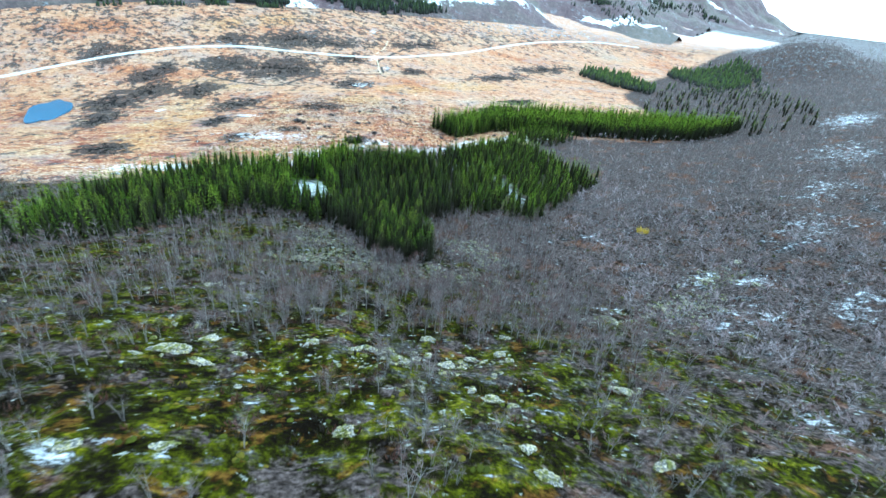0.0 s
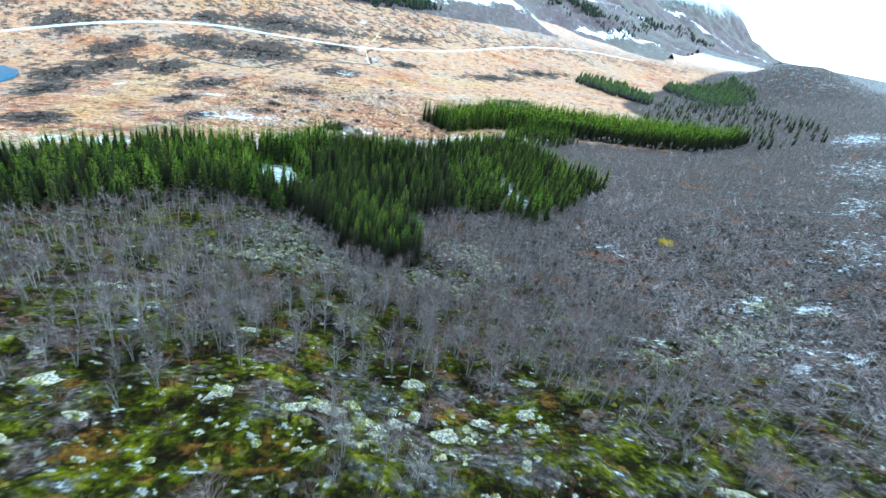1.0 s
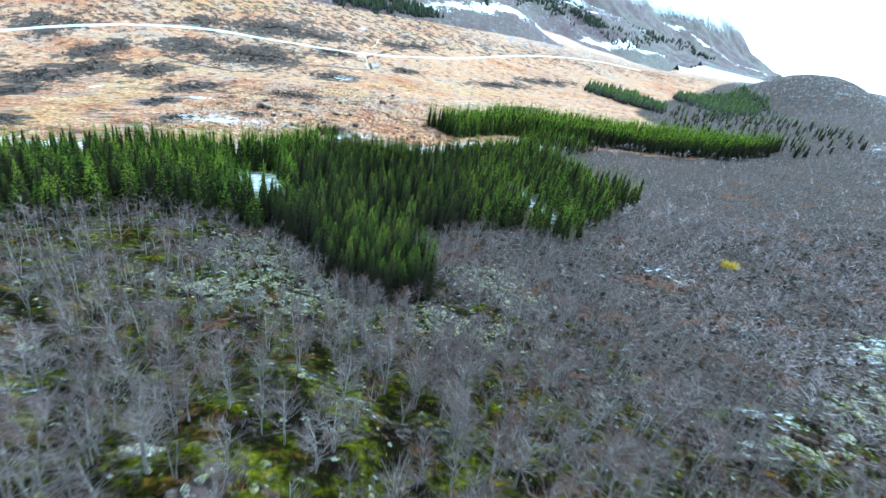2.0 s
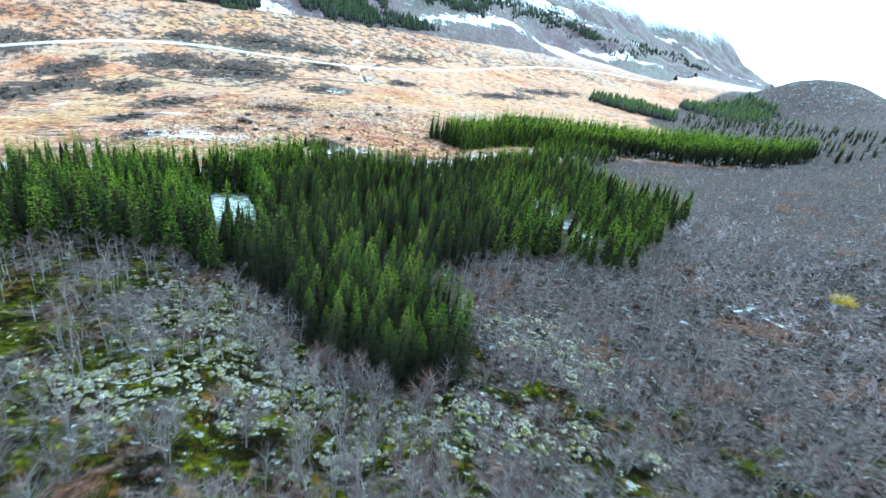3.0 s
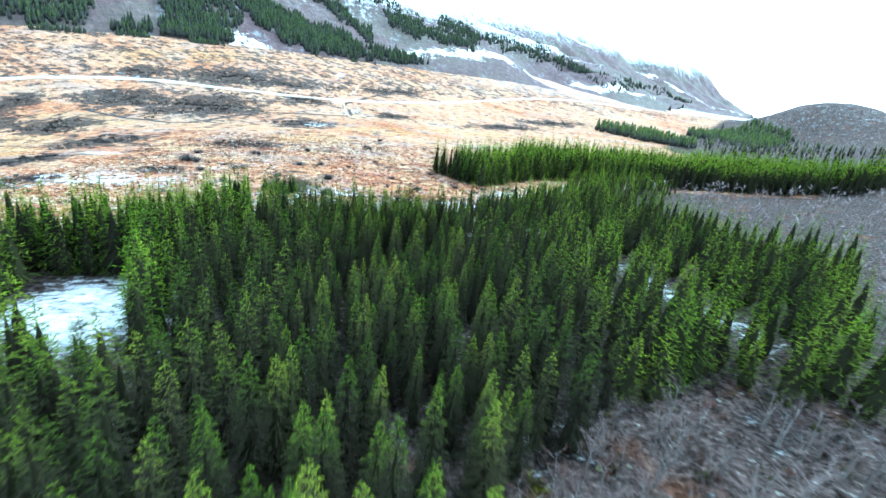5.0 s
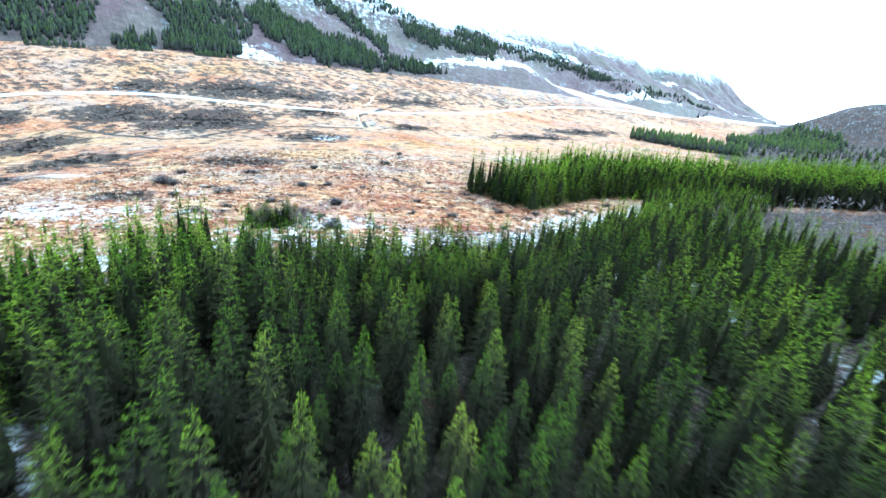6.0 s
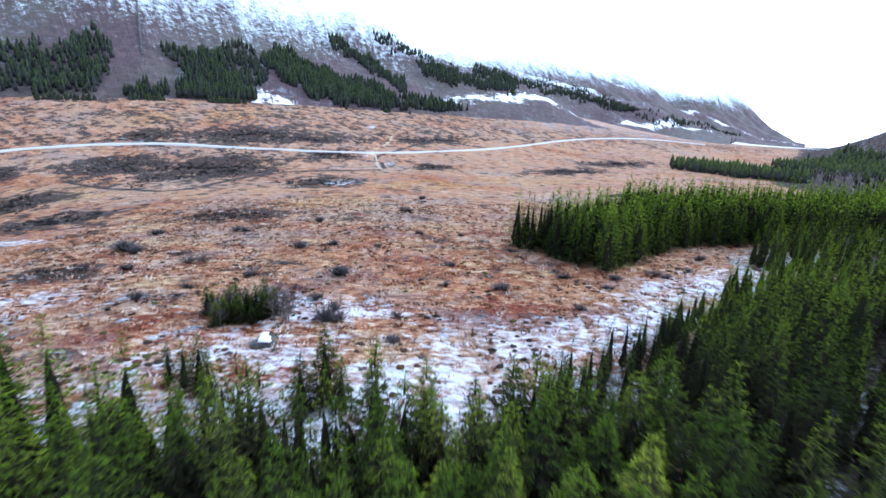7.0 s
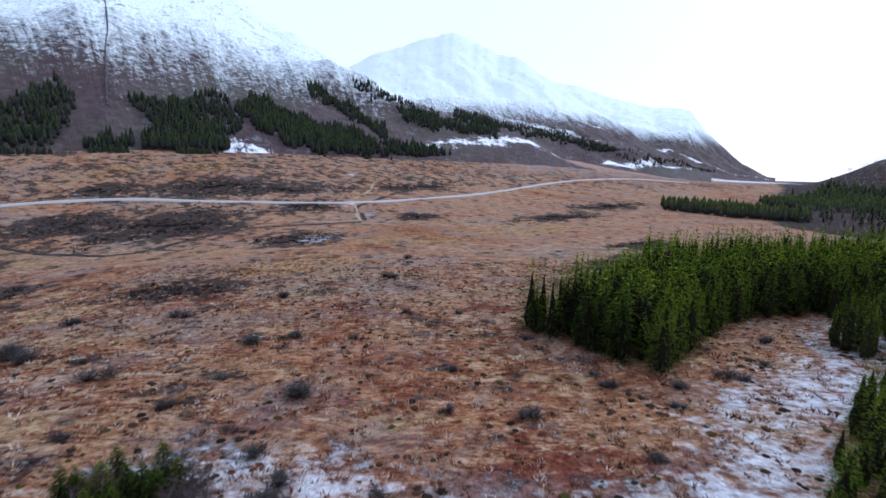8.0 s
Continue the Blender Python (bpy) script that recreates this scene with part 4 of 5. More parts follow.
# ------------------------------------------------------------------ bare birches and scrub
def birch_parts(rng, stems, boughs, twigs, blade, full=True):
    """A leafless birch of unit height: pale stems, and a haze of fine twigs."""
    stem, fuzz = Kit(), Kit()
    ends = []
    for k in range(stems):
        a, out = rng.uniform(0, 6.28), rng.uniform(0.04, 0.22) if stems > 1 else rng.uniform(0, 0.06)
        tall = rng.uniform(0.78, 1.0)
        wob = rng.uniform(-0.02, 0.02, 2)
        path = [(out * math.cos(a) * t ** 1.3 + wob[0] * math.sin(5 * t), out * math.sin(a) * t ** 1.3 + wob[1] * math.sin(4 * t), t * tall) for t in (-0.04, 0.25, 0.5, 0.75, 1.0)]
        path[0] = (0.02 * math.cos(a), 0.02 * math.sin(a), -0.04)
        if full:
            stem.tube(path, [0.013, 0.011, 0.008, 0.005, 0.001], 4)
        else:
            stem.tube([path[0], path[2], path[4]] if boughs > 4 else [path[0], path[4]], [0.012, 0.008, 0.001] if boughs > 4 else [0.014, 0.003], 3)
        for b in range(boughs):
            t = rng.uniform(0.28, 0.95)
            i = min(3, int(t * 4))
            f = t * 4 - i
            p = [path[i][j] * (1 - f) + path[i + 1][j] * f for j in range(3)]
            b2, l = rng.uniform(0, 6.28), rng.uniform(0.16, 0.38) * (1.3 - 0.8 * t)
            q = (p[0] + l * math.cos(b2), p[1] + l * math.sin(b2), p[2] + l * rng.uniform(0.5, 1.1))
            w = 0.0042
            s, c = math.sin(b2) * w, math.cos(b2) * w
            stem.add([(p[0] - s, p[1] + c, p[2]), (p[0] + s, p[1] - c, p[2]), q, (p[0], p[1], p[2] - w * 2)], [(0, 1, 2), (0, 2, 3), (1, 3, 2)] if full else [(0, 1, 2)])
            ends.append((p, q, b2))
    for k in range(twigs):
        p, q, b = ends[rng.randint(len(ends))]
        f = rng.uniform(0.25, 1.05)
        o = [p[j] * (1 - f) + q[j] * f for j in range(3)]
        b2, l = b + rng.uniform(-1.3, 1.3), rng.uniform(0.07, 0.17)
        e = (o[0] + l * math.cos(b2) * 0.8, o[1] + l * math.sin(b2) * 0.8, o[2] + l * rng.uniform(0.2, 1.0))
        a2 = rng.uniform(0, 6.28)
        w = blade * rng.uniform(0.6, 1.3)
        fuzz.add([(o[0] - w * math.cos(a2), o[1] - w * math.sin(a2), o[2]), (o[0] + w * math.cos(a2), o[1] + w * math.sin(a2), o[2]), e], [(0, 1, 2)])
    return stem.arrays(), fuzz.arrays()


rng = np.random.RandomState(77)
BIRCH_FINE = [birch_parts(rng, rng.randint(2, 4), 13, 560, 0.0032) for _ in range(6)]
BIRCH_MID = [birch_parts(rng, 2, 8, 190, 0.0050, False) for _ in range(6)]
BIRCH_LITE = [birch_parts(rng, 1, 6, 52, 0.0130, False) for _ in range(6)]
BIRCH_TINY = [birch_parts(rng, 1, 3, 15, 0.026, False) for _ in range(4)]
BIRCH_MESH = [(mesh_from("trunk", t[0], [t[1]], M_BIRCH), mesh_from("crown", c[0], [c[1]], M_TWIG)) for t, c in BIRCH_FINE]

SCRUB = [(-170, -5), (120, -5), (150, 60), (120, 120), (75, 200), (62, 290), (44, 262), (30, 248), (80, 215), (62, 194), (45, 178), (30, 160), (8, 166), (-5, 156), (-60, 154), (-90, 142), (-112, 130), (-125, 165), (-175, 160)]
SCRUB_RIGHT = [(120, -5), (420, 100), (560, 420), (640, 760), (520, 800), (400, 720), (300, 620), (215, 520), (175, 450), (172, 360), (205, 322), (170, 298), (62, 298), (75, 200), (120, 120), (150, 60)]


def birch(kind, x, y, tall, turn, fat, label, group):
    root = new("birch_tree")
    root.matrix_basis = pose(x, y, height(x, y) - 0.05, 0, 0, turn) @ Matrix.Diagonal((tall * fat, tall * fat, tall, 1))
    part("trunk", BIRCH_MESH[kind][0], root, "pale grey trunk and limbs")
    part("crown", BIRCH_MESH[kind][1], root)
    return tagged(root, label, "tree", group)


def scrub(name, rows, kinds, label, twigs=M_TWIG):
    root = tagged(new(name), label, "scrub", kind="stuff")
    part("crown", scatter_mesh("crown", [c for _, c in kinds], rows, twigs), root)
    part("stems", scatter_mesh("stems", [t for t, _ in kinds], rows, M_BIRCH), root)
    return root


rng = np.random.RandomState(8)
pts = spots(SCRUB, 2.75, rng, holes=[WOOD_A])
x, y = pts.T
bald = waves(x, y, 26, 55) * 1.3 + 0.75 * np.clip((80 - y) / 50, 0, 1) + 0.8 * (blob(x, y, -8, 50, 18, 11) > 0.3) + 0.55 * (np.max([blob(x, y, *b) for b in SCREE], 0) > 0.5)
pts = pts[bald < rng.uniform(0.25, 1.05, len(pts))]
near = np.hypot(pts[:, 0] + 12, 0.5 * (pts[:, 1] - 85))
order = np.argsort(near)
for x, y in pts[order[:270]]:
    birch(rng.randint(len(BIRCH_MESH)), x, y, rng.uniform(3.2, 5.8) * (0.7 if y < 62 else 1), rng.uniform(0, 360), rng.uniform(0.85, 1.25),
          "bare grey birch growing on the mossy slope" if y < 100 else "tall bare grey birch beside the spruce wood", "birches on the slope")
rest = pts[order[270:]]
z = soil(rest[:, 0], rest[:, 1])
rows = []
for (x, y), g in zip(rest, z):
    h = rng.uniform(3.0, 5.8) * (0.7 if y < 62 else 1)
    rows.append((rng.randint(len(BIRCH_LITE)), x, y, g, rng.uniform(0, 6.28), h * rng.uniform(0.9, 1.4), h, rng.uniform(0, 1)))
scrub("birch_scrub", rows[:900], BIRCH_MID, "leafless grey-brown birch scrub on the slope")
# scrub on the right takes the lighter copy with haze in its colour
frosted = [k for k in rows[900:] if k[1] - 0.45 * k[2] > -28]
scrub("birch_scrub", [k for k in rows[900:] if k[1] - 0.45 * k[2] <= -28], BIRCH_LITE, "leafless grey birch scrub spreading over the hillside")
scrub("birch_scrub", frosted, BIRCH_LITE, "leafless mauve-grey birch scrub, touched with frost and with haze in its colour", M_FROST_HAZE_TWIG)
pts = spots(SCRUB_RIGHT, 5.0, rng, 0.9)
z = soil(pts[:, 0], pts[:, 1])
rows = []
for (x, y), g in zip(pts, z):
    h = rng.uniform(3.0, 6.0)
    rows.append((rng.randint(len(BIRCH_TINY)), x, y, g, rng.uniform(0, 6.28), h * rng.uniform(1.0, 1.5), h, rng.uniform(0, 1)))
scrub("birch_scrub", rows, BIRCH_TINY, "leafless frosted birch wood on the far valley side, haze in its twig colour", M_FROST_HAZE_TWIG)


# ------------------------------------------------------------------ rocks
def lump(rng, detail, flat):
    """A rock of unit width: a split icosphere, squashed, broken along a few planes."""
    bm = bmesh.new()
    bmesh.ops.create_icosphere(bm, subdivisions=detail, radius=0.5)
    cuts = [(Vector(rng.normal(size=3)).normalized(), rng.uniform(0.28, 0.44)) for _ in range(18)]
    for v in bm.verts:
        for n, d in cuts:
            o = v.co.dot(n) - d
            if o > 0:
                v.co -= n * o
        v.co += v.co.normalized() * 0.07 * noise.noise(v.co * 5 + Vector((rng.uniform(0, 0.01), 0, 0)))
        v.co.z *= flat
    v = np.array([p.co for p in bm.verts], np.float32)
    f = np.array([[q.index for q in p.verts] for p in bm.faces], np.int32)
    bm.free()
    return v, f, np.zeros(len(v), np.float32)


rng = np.random.RandomState(19)
ROCKS = [lump(rng, 3, rng.uniform(0.32, 0.6)) for _ in range(6)]
STONES = [lump(rng, 1, rng.uniform(0.5, 0.8)) for _ in range(6)]
ROCK_MESH = [mesh_from("boulder", v, [f], M_ROCK, smooth=False) for v, f, _ in ROCKS]


DARK_ROCK_MESH = [mesh_from("boulder", v, [f], M_DARK_ROCK, smooth=False) for v, f, _ in ROCKS]


def boulder(kind, x, y, size, turn, label, group="boulders on the slope", tall=1.0, long=1.0):
    ob = new("boulder", ROCK_MESH[kind] if group == "boulders on the slope" else DARK_ROCK_MESH[kind])
    ob.matrix_basis = pose(x, y, height(x, y) - 0.06 * size, 0, 0, turn) @ Matrix.Diagonal((size * long, size, size * tall, 1))
    return tagged(ob, label, "boulder", group)


def outcrop(x, y, long, wide, tall, turn):
    """Bedrock showing through the moss: a low broken hump of its own shape."""
    v, f, _ = lump(np.random.RandomState(int(97 * abs(x) + 13 * abs(y))), 4, 0.75)
    crack = waves(v[:, 0] * 10, v[:, 1] * 10 + 3 * v[:, 2], 2.2, int(abs(x)) + 5, 3)
    v = v * (1 + 0.10 * crack)[:, None]
    ob = new("rock_outcrop", mesh_from("rock_outcrop", v, [f], M_PALE_ROCK))
    ob.matrix_basis = pose(x, y, height(x, y) - 0.10 * tall, rng.uniform(-8, 8), rng.uniform(-8, 8), turn) @ Matrix.Diagonal((long, wide, tall * 1.3, 1))
    return tagged(ob, "pale lichen-crusted rock outcrop breaking through green moss", "rock", "rock outcrops on the slope")


for x, y, long, wide, tall, turn in ((-39, 50, 5.5, 2.6, 1.7, 15), (-33.5, 47.5, 3.4, 2.0, 1.3, -10), (-37, 55.5, 6.0, 2.2, 1.1, 25), (-13, 56, 5.0, 2.6, 1.4, -8), (-9, 54.6, 3.4, 1.5, 0.9, -25), (6.5, 60, 3.2, 1.7, 1.0, 5), (3, 44.8, 4.2, 2.6, 1.9, -10),
                                     (-13.5, 34, 3.6, 2.2, 1.2, 40), (4.3, 33.6, 2.6, 1.7, 1.1, 20), (-33.5, 27, 4.6, 2.2, 1.1, 10), (-26.7, 28, 3.0, 1.4, 0.8, 8), (-48, 82, 5.0, 2.4, 1.2, 10), (-43.5, 85, 3.0, 1.5, 0.8, -15), (21.5, 50, 4.2, 2.0, 1.1, -15),
                                     (18, 33, 3.6, 2.0, 1.1, 30), (5.5, 29.5, 3.2, 2.0, 1.1, -30), (71, 111.5, 8.0, 2.2, 1.3, 25), (84, 121, 5.2, 2.0, 1.4, 20), (79, 105, 4.2, 2.4, 1.3, -10), (-25, 71.5, 3.2, 1.8, 0.9, 0), (-22, 55.5, 3.0, 1.8, 1.0, 60),
                                     (-5, 63.8, 3.2, 2.0, 1.1, 15), (9, 67.5, 3.0, 1.7, 1.0, -20), (-2.5, 55.5, 4.2, 2.2, 1.4, 5), (1.5, 58.5, 3.0, 1.8, 1.2, 25), (-6.5, 58, 2.6, 1.6, 1.0, -30), (44, 88.5, 3.0, 1.5, 0.8, 10), (16, 93, 2.4, 1.3, 0.7, 0),
                                     (-15.5, 55, 3.0, 1.8, 1.3, 30), (-11, 57.8, 2.4, 1.5, 1.1, -40), (-7, 55.8, 2.8, 1.7, 1.2, 20), (-5, 57.5, 2.2, 1.4, 1.1, 70), (0.5, 55.2, 2.6, 1.6, 1.2, -15), (3.5, 57.2, 2.2, 1.5, 1.0, 35), (7.5, 58, 2.6, 1.6, 1.0, -5),
                                     (-8.5, 52.8, 2.0, 1.3, 0.9, 10), (0.5, 46.5, 2.2, 1.4, 0.9, 50), (5.2, 43.5, 2.0, 1.2, 0.8, -35), (-30, 51, 2.4, 1.5, 0.9, 0), (-41.5, 47.5, 3.0, 1.7, 1.1, -20)):
    outcrop(x, y, long, wide, tall, turn)

for x, y, size, n in ((-14, 53, 0.9, 7), (-9, 50, 0.9, 8), (-17, 50, 0.9, 5), (7, 57, 1.0, 6), (4, 51, 0.9, 5), (-48, 84, 1.2, 6), (-40, 60, 1.2, 7), (72, 116, 1.8, 9), (58, 98, 1.6, 9), (-30, 47, 1.0, 8), (22, 47, 1.1, 8),
                      (45, 80, 1.2, 8), (-20, 70, 1.0, 8), (-6, 44, 1.0, 7), (-24, 58, 0.9, 8), (0, 57, 1.2, 10), (-3, 53, 1.1, 8)):
    for k in range(n):
        s = size * rng.uniform(0.30, 1.0) * (1.5 if k == 0 else 0.85)
        a, r = rng.uniform(0, 6.28), (0 if k == 0 else rng.uniform(0.6, 3.4) * size)
        boulder(rng.randint(len(ROCK_MESH)), x + 1.3 * r * math.cos(a), y + 0.7 * r * math.sin(a), s, rng.uniform(0, 360),
                "large pale lichen-covered boulder in the moss" if s > 2 else "pale grey lichen-spotted rock among heather", long=rng.uniform(1.0, 1.8))


def scree_spots(rng, n):
    """Plan points crowding into the block fields."""
    x, y = rng.uniform(-62, 92, 30 * n), rng.uniform(78, 150, 30 * n)
    b = np.max([blob(x, y, *k) for k in SCREE], 0)
    ok = (b + 0.35 * waves(x, y, 9, 71) > rng.uniform(0.45, 1.2, len(x))) & (near_edge(WOOD_A, x, y) < 0)
    return x[ok][:n], y[ok][:n]


for x, y in zip(*scree_spots(rng, 230)):
    boulder(rng.randint(len(ROCK_MESH)), x, y, rng.uniform(0.7, 1.5), rng.uniform(0, 360), "pale grey angular block in the boulder field", tall=rng.uniform(1.1, 1.7), long=rng.uniform(1.0, 1.6))

cx, cy = scree_spots(rng, 2600)
x, y = np.concatenate([cx, rng.uniform(-110, 110, 700)]), np.concatenate([cy, rng.uniform(30, 165, 700)])
ok = (near_edge(WOOD_A, x, y) < 0)
x, y = x[ok], y[ok]
g = soil(x, y)
size = rng.uniform(0.2, 0.75, len(x)) * np.where(rng.uniform(0, 1, len(x)) > 0.93, 1.7, 1)
rows = [(rng.randint(len(STONES)), a, b, c + 0.02, rng.uniform(0, 6.28), s * rng.uniform(1, 1.5), s, rng.uniform(0, 1)) for a, b, c, s in zip(x, y, g, size)]
tagged(new("stones", scatter_mesh("stones", STONES, rows, M_ROCK)), "grey lichen-covered stones strewn over the slope", "stones", kind="stuff")


# ------------------------------------------------------------------ dwarf shrubs, moss, sedge
def tuft(rng, blades, spread, lean, width):
    k = Kit()
    for _ in range(blades):
        a, r = rng.uniform(0, 6.28), spread * math.sqrt(rng.uniform(0, 1))
        px, py = r * math.cos(a), r * math.sin(a)
        l, b = rng.uniform(0.6, 1.0), a + rng.uniform(-1, 1)
        t = rng.uniform(0, 6.28)
        k.add([(px - width * math.cos(t), py - width * math.sin(t), -0.1), (px + width * math.cos(t), py + width * math.sin(t), -0.1), (px + lean * l * math.cos(b), py + lean * l * math.sin(b), l)], [(0, 1, 2)])
    return k.arrays()


def strew(name, kinds, x, y, sizes, flat, material, label, category, rng):
    g = soil(x, y)
    rows = []
    for a, b, c in zip(x, y, g):
        s = rng.uniform(*sizes)
        rows.append((rng.randint(len(kinds)), a, b, c, rng.uniform(0, 6.28), s, s * rng.uniform(*flat), rng.uniform(0, 1)))
    return tagged(new(name, scatter_mesh(name, kinds, rows, material)), label, category, kind="stuff")


rng = np.random.RandomState(41)
SHRUB = [tuft(rng, 19, 0.5, 0.35, 0.07) for _ in range(5)]
SEDGE = [tuft(rng, 8, 0.42, 0.5, 0.085) for _ in range(5)]
n = 9000
x, y = rng.uniform(-120, 120, n), 30 + 140 * rng.uniform(0, 1, n) ** 1.0
ok = (near_edge(WOOD_A, x, y) < 1) & (waves(x, y, 12, 61) > rng.uniform(-0.8, 0.5, n))
strew("dwarf_shrubs", SHRUB, x[ok], y[ok], (0.5, 1.3), (0.4, 0.8), M_DWARF, "low dark heather and bilberry covering the slope", "shrubs", rng)
n = 2600
x, y = rng.uniform(-95, 60, n), 28 + 80 * rng.uniform(0, 1, n) ** 1.6
ok = waves(x, y, 17, 62) > rng.uniform(-0.4, 0.6, n)
strew("moss_hummocks", STONES, x[ok], y[ok], (0.4, 1.1), (0.25, 0.5), M_CUSHION, "green and yellow moss hummocks on the slope", "moss", rng)
n = 26000
y = 206 + 150 * rng.uniform(0, 1, n) ** 1.4
x = rng.uniform(-115, 70, n)
ok = (near_edge(MEADOW, x, y) > 0) & (near_edge(WOOD_B, x, y) < 0) & (waves(x, y, 9, 63) > rng.uniform(-0.9, 0.5, n))
strew("sedge_tussocks", SEDGE, x[ok], y[ok], (0.4, 1.15), (0.3, 0.7), M_SEDGE, "tawny dry sedge tussocks on the meadow", "grass", rng)
n = 9000
x, y = rng.uniform(-115, 62, n), 226 + 126 * rng.uniform(0, 1, n) ** 1.3
ok = (near_edge(MEADOW, x, y) > 3) & (near_edge(WOOD_B, x, y) < 0) & (waves(x, y, 16, 64) > rng.uniform(-0.2, 0.9, n))
strew("peat_hummocks", STONES, x[ok], y[ok], (0.4, 1.35), (0.5, 0.9), M_DWARF, "dark heathery hummocks dotted over the meadow", "hummocks", rng)
hx, hy = [], []
for cx, cy, rx, ry, turn in HEATHER:
    m = int(rx * ry * 1.0)
    a = rng.uniform(0, 6.28, m)
    r = np.sqrt(rng.uniform(0, 1.3, m)) * (0.9 + 0.3 * np.sin(2 * a + cx) + 0.25 * np.sin(3 * a + cy) + 0.25 * np.sin(7 * a + cx + cy)) + rng.normal(0, 0.12, m)
    c, s = math.cos(radians(turn)), math.sin(radians(turn))
    u, v = rx * r * np.cos(a), ry * r * np.sin(a)
    hx.append(cx + u * c - v * s)
    hy.append(cy + u * s + v * c)
strew("heather_patches", SHRUB, np.concatenate(hx), np.concatenate(hy), (0.6, 1.5), (0.4, 0.8), M_HEATHER, "dark grey-brown heather patches on the meadow", "shrubs", rng)


# ------------------------------------------------------------------ on the meadow
def bush_mesh(rng):
    """A leafless willow bush of unit size: stems fanning from the root, thick with twigs."""
    k = Kit()
    for _ in range(34):
        a, out = rng.uniform(0, 6.28), rng.uniform(0.05, 0.5)
        e = (out * math.cos(a), out * math.sin(a), rng.uniform(0.55, 1.0) * (1 - 0.5 * out))
        k.add([(-0.02 * math.sin(a), 0.02 * math.cos(a), -0.05), (0.02 * math.sin(a), -0.02 * math.cos(a), -0.05), e], [(0, 1, 2)])
        for _ in range(9):
            f = rng.uniform(0.3, 1)
            o = [c * f for c in e]
            b, l, t = a + rng.uniform(-1.5, 1.5), rng.uniform(0.10, 0.24), rng.uniform(0, 6.28)
            w = 0.019
            k.add([(o[0] - w * math.cos(t), o[1] - w * math.sin(t), o[2]), (o[0] + w * math.cos(t), o[1] + w * math.sin(t), o[2]), (o[0] + l * math.cos(b), o[1] + l * math.sin(b), o[2] + l * rng.uniform(0, 1))], [(0, 1, 2)])
    v, f, _ = k.arrays()
    return mesh_from("willow_bush", v, [f], M_BUSH)


BUSHES = [bush_mesh(np.random.RandomState(k)) for k in range(4)]


def bush(kind, x, y, tall, wide, turn, label):
    ob = new("willow_bush", BUSHES[kind % 4])
    ob.matrix_basis = pose(x, y, height(x, y) - 0.05, 0, 0, turn) @ Matrix.Diagonal((wide, wide, tall, 1))
    return tagged(ob, label, "bush", "bushes on the meadow")


rng = np.random.RandomState(52)
for x, y, size in [(-52, 285, 2.2), (-67, 273, 2.6), (-40, 266, 2.4), (-53, 263, 1.5), (-44, 258.5, 1.2), (-40, 254.5, 1.4), (-37, 250, 2.0), (-50, 271, 1.1), (-60, 257, 1.4), (14, 270, 1.7), (17, 269, 1.6), (-1, 268, 1.5), (-21, 273, 1.3),
                   (-85, 282, 3.2), (-83, 280, 2.6), (-88, 284, 2.4), (-36, 286, 1.3), (-34, 332, 2.4), (-30, 356, 2.2), (7, 267, 1.4), (-13, 260, 1.5), (-36, 247, 2.4), (-34.5, 246, 1.8), (-28, 248, 1.2), (-28, 240, 1.2), (-63, 250, 2.0), (-76, 268, 1.6),
                   (-45, 287, 1.6), (-22, 262, 1.3), (4, 262, 1.1), (22, 274, 1.6), (-28, 300, 1.6), (-55, 312, 2.0), (30, 284, 1.5), (-3, 252, 1.1), (-90, 300, 2.2), (-70, 300, 2.0), (40, 280, 1.6), (-8, 285, 1.2), (10, 290, 1.3), (-18, 300, 1.1)]:
    for k in range(rng.randint(2, 5)):
        bush(k, x + rng.uniform(-0.6, 0.6) * size, y + rng.uniform(-0.4, 0.4) * size, rng.uniform(0.45, 0.95) * size, rng.uniform(1.0, 1.7) * size, rng.uniform(0, 360), "small bare dark bush on the tawny meadow")
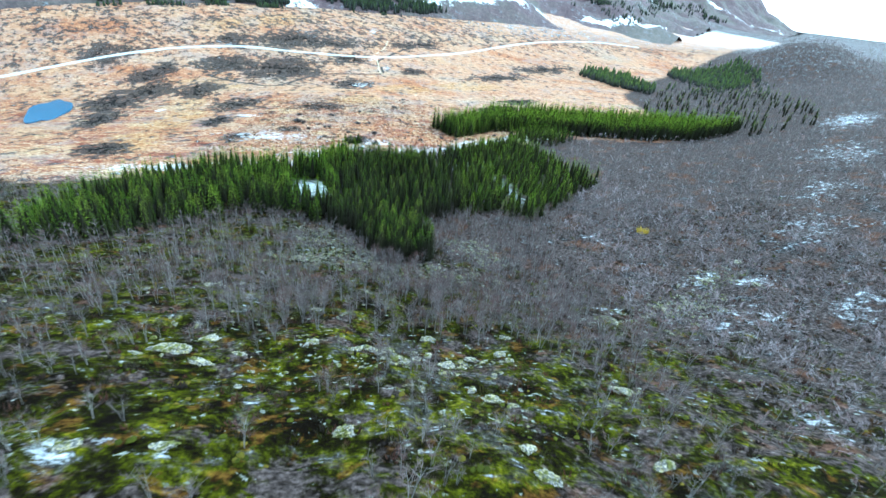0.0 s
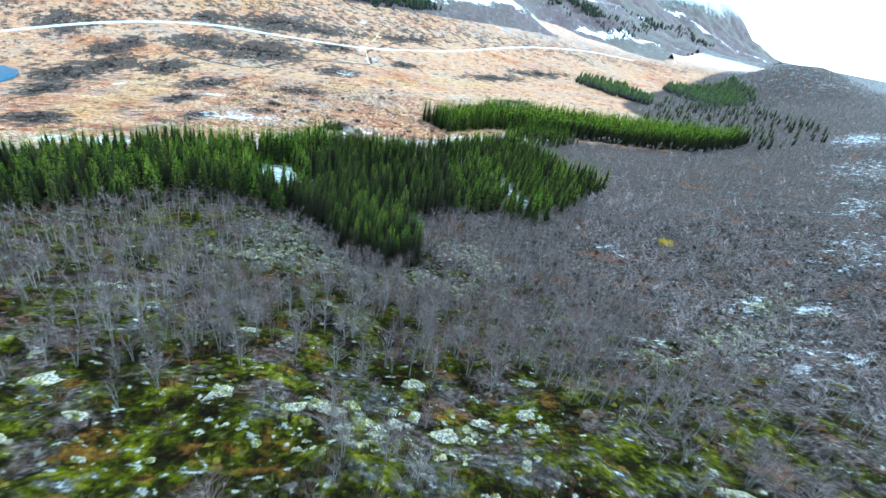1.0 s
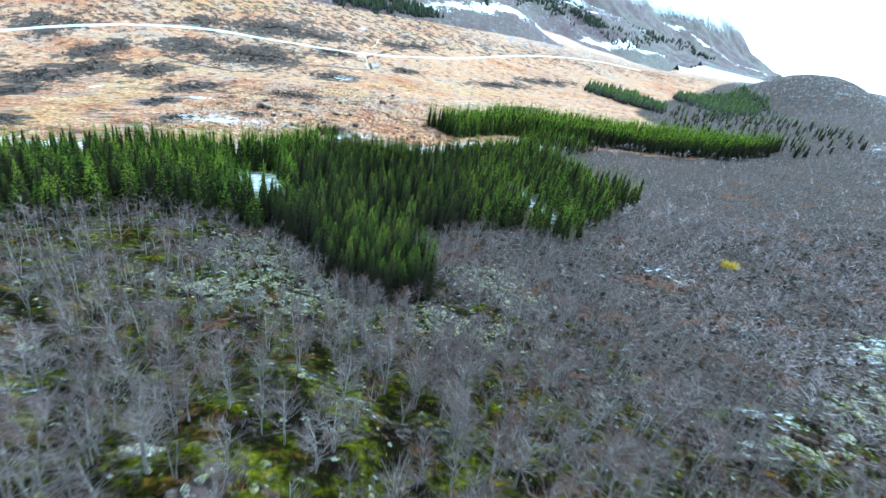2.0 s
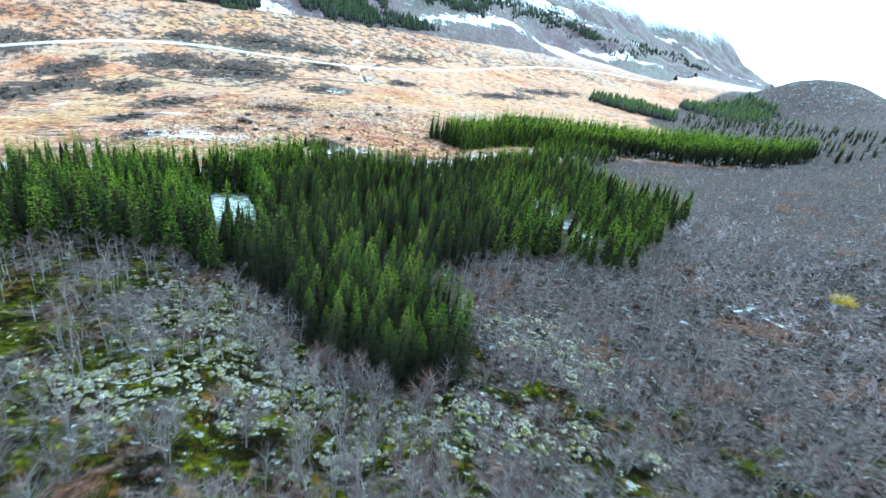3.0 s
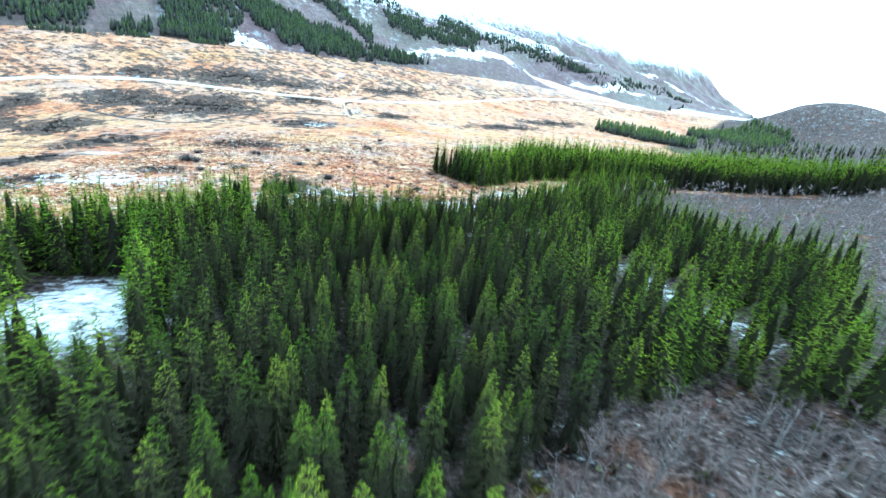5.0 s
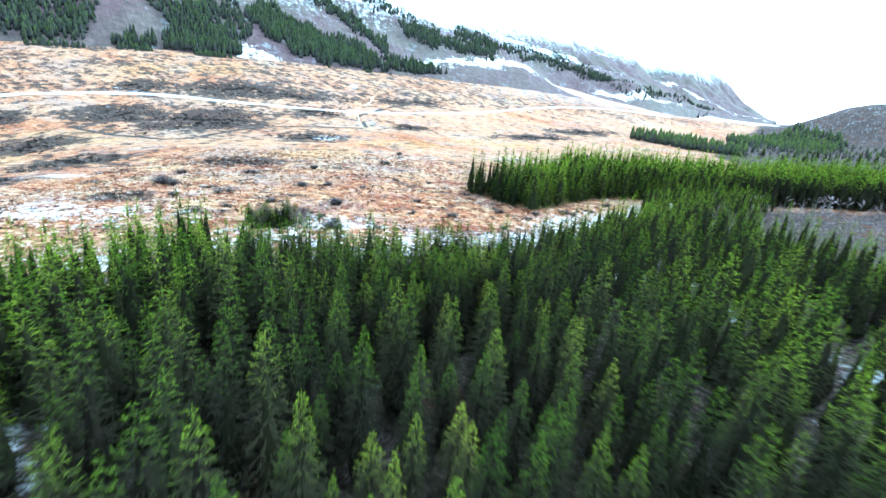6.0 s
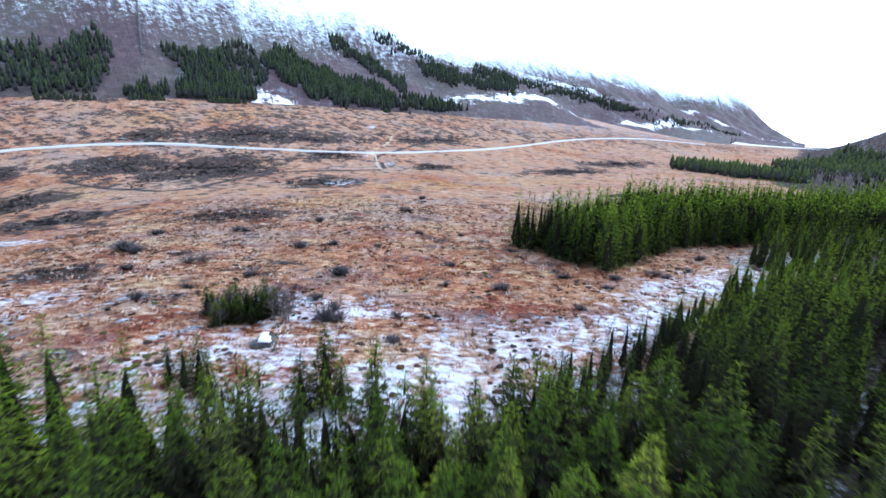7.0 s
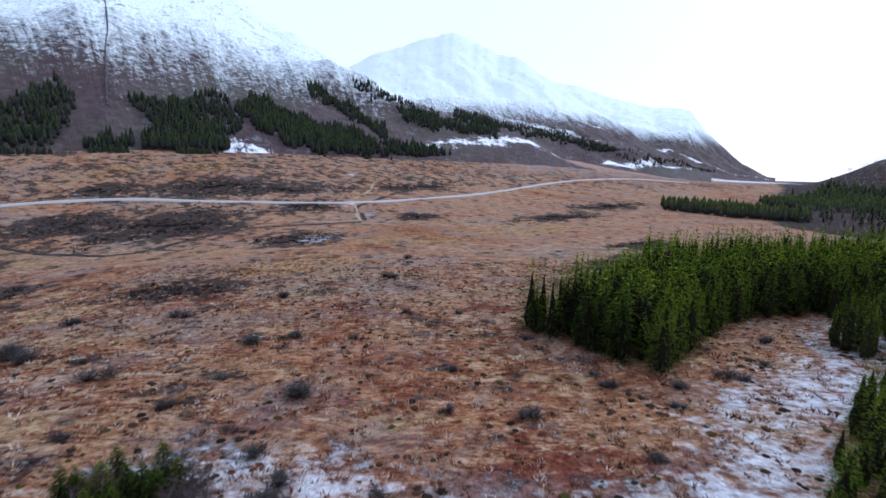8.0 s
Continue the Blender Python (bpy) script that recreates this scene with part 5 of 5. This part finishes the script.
for k in range(26):
    a, r = rng.uniform(0, 6.28), math.sqrt(rng.uniform(0, 1))
    x, y = -47.6 + 5.2 * r * math.cos(a), 246.5 + 3.2 * r * math.sin(a)
    if x < -43.2:
        spruce(len(FINE) + k % 3, x, y, rng.uniform(2.4, 4.6) * (1.35 if k in (3, 9) else 1), rng.uniform(0, 360), rng.uniform(1.5, 2.0), "small yellow-green spruce in a clump on the meadow", "spruce clump on the meadow")
for k, (x, y, tall) in enumerate([(-32, 227, 7.5), (-30.4, 226, 5.5), (-43.5, 228.5, 6.2), (-45.5, 229.5, 5.0), (-42, 227, 5.6), (-47.2, 230, 4.4), (-33.6, 225.4, 6.0)]):
    spruce(len(FINE) + k % 3, x, y, tall, rng.uniform(0, 360), rng.uniform(1.1, 1.5), "young green spruce standing out on the frosted meadow", "spruces at the meadow's edge")
for k in range(13):
    a, r = rng.uniform(0, 6.28), math.sqrt(rng.uniform(0, 1))
    birch(rng.randint(len(BIRCH_MESH)), -45.4 + 5.0 * r * math.cos(a), 246 + 3.4 * r * math.sin(a), rng.uniform(2.2, 3.8), rng.uniform(0, 360), 1.5, "bare birch beside the meadow's spruce clump", "birches by the meadow clump")
rock = boulder(2, -41.6, 238.8, 4.0, 20, "dark boulder with a cap of snow at the meadow's edge", "boulders on the meadow", 1.25, 1.1)
v, f, _ = ROCKS[2]
cap = v.copy()
cap[:, 2] = np.where(v[:, 2] > 0.68 * v[:, 2].max(), v[:, 2] + 0.03, 0.45 * v[:, 2].max())
cap[:, :2] *= np.where(v[:, 2:3] > 0.68 * v[:, 2].max(), 1.0, 0.5)
part("snow_cap", mesh_from("snow_cap", cap, [f], M_SNOW, smooth=True), rock, "cap of white snow")
for x, y, s in [(-40, 237, 1.2), (-44.5, 236.5, 1.0), (-30, 233, 0.9), (-24, 236, 1.0), (-33, 262, 1.1), (5, 258, 0.9), (-12, 240, 0.8), (16, 266, 1.0)]:
    boulder(rng.randint(len(ROCK_MESH)), x, y, s, rng.uniform(0, 360), "small dark rock on the frosted meadow", "boulders on the meadow")

yellow = new("yellow_bush", mesh_from("yellow_bush", *[(v * np.array((3.4, 3.4, 1.9)), [f]) for v, f, _ in [tuft(np.random.RandomState(3), 160, 0.5, 0.3, 0.045)]][0], M_YELLOW))
yellow.matrix_basis = pose(68, 149, height(68, 149) - 0.05)
tagged(yellow, "low yellow bush among the grey scrub", "bush")
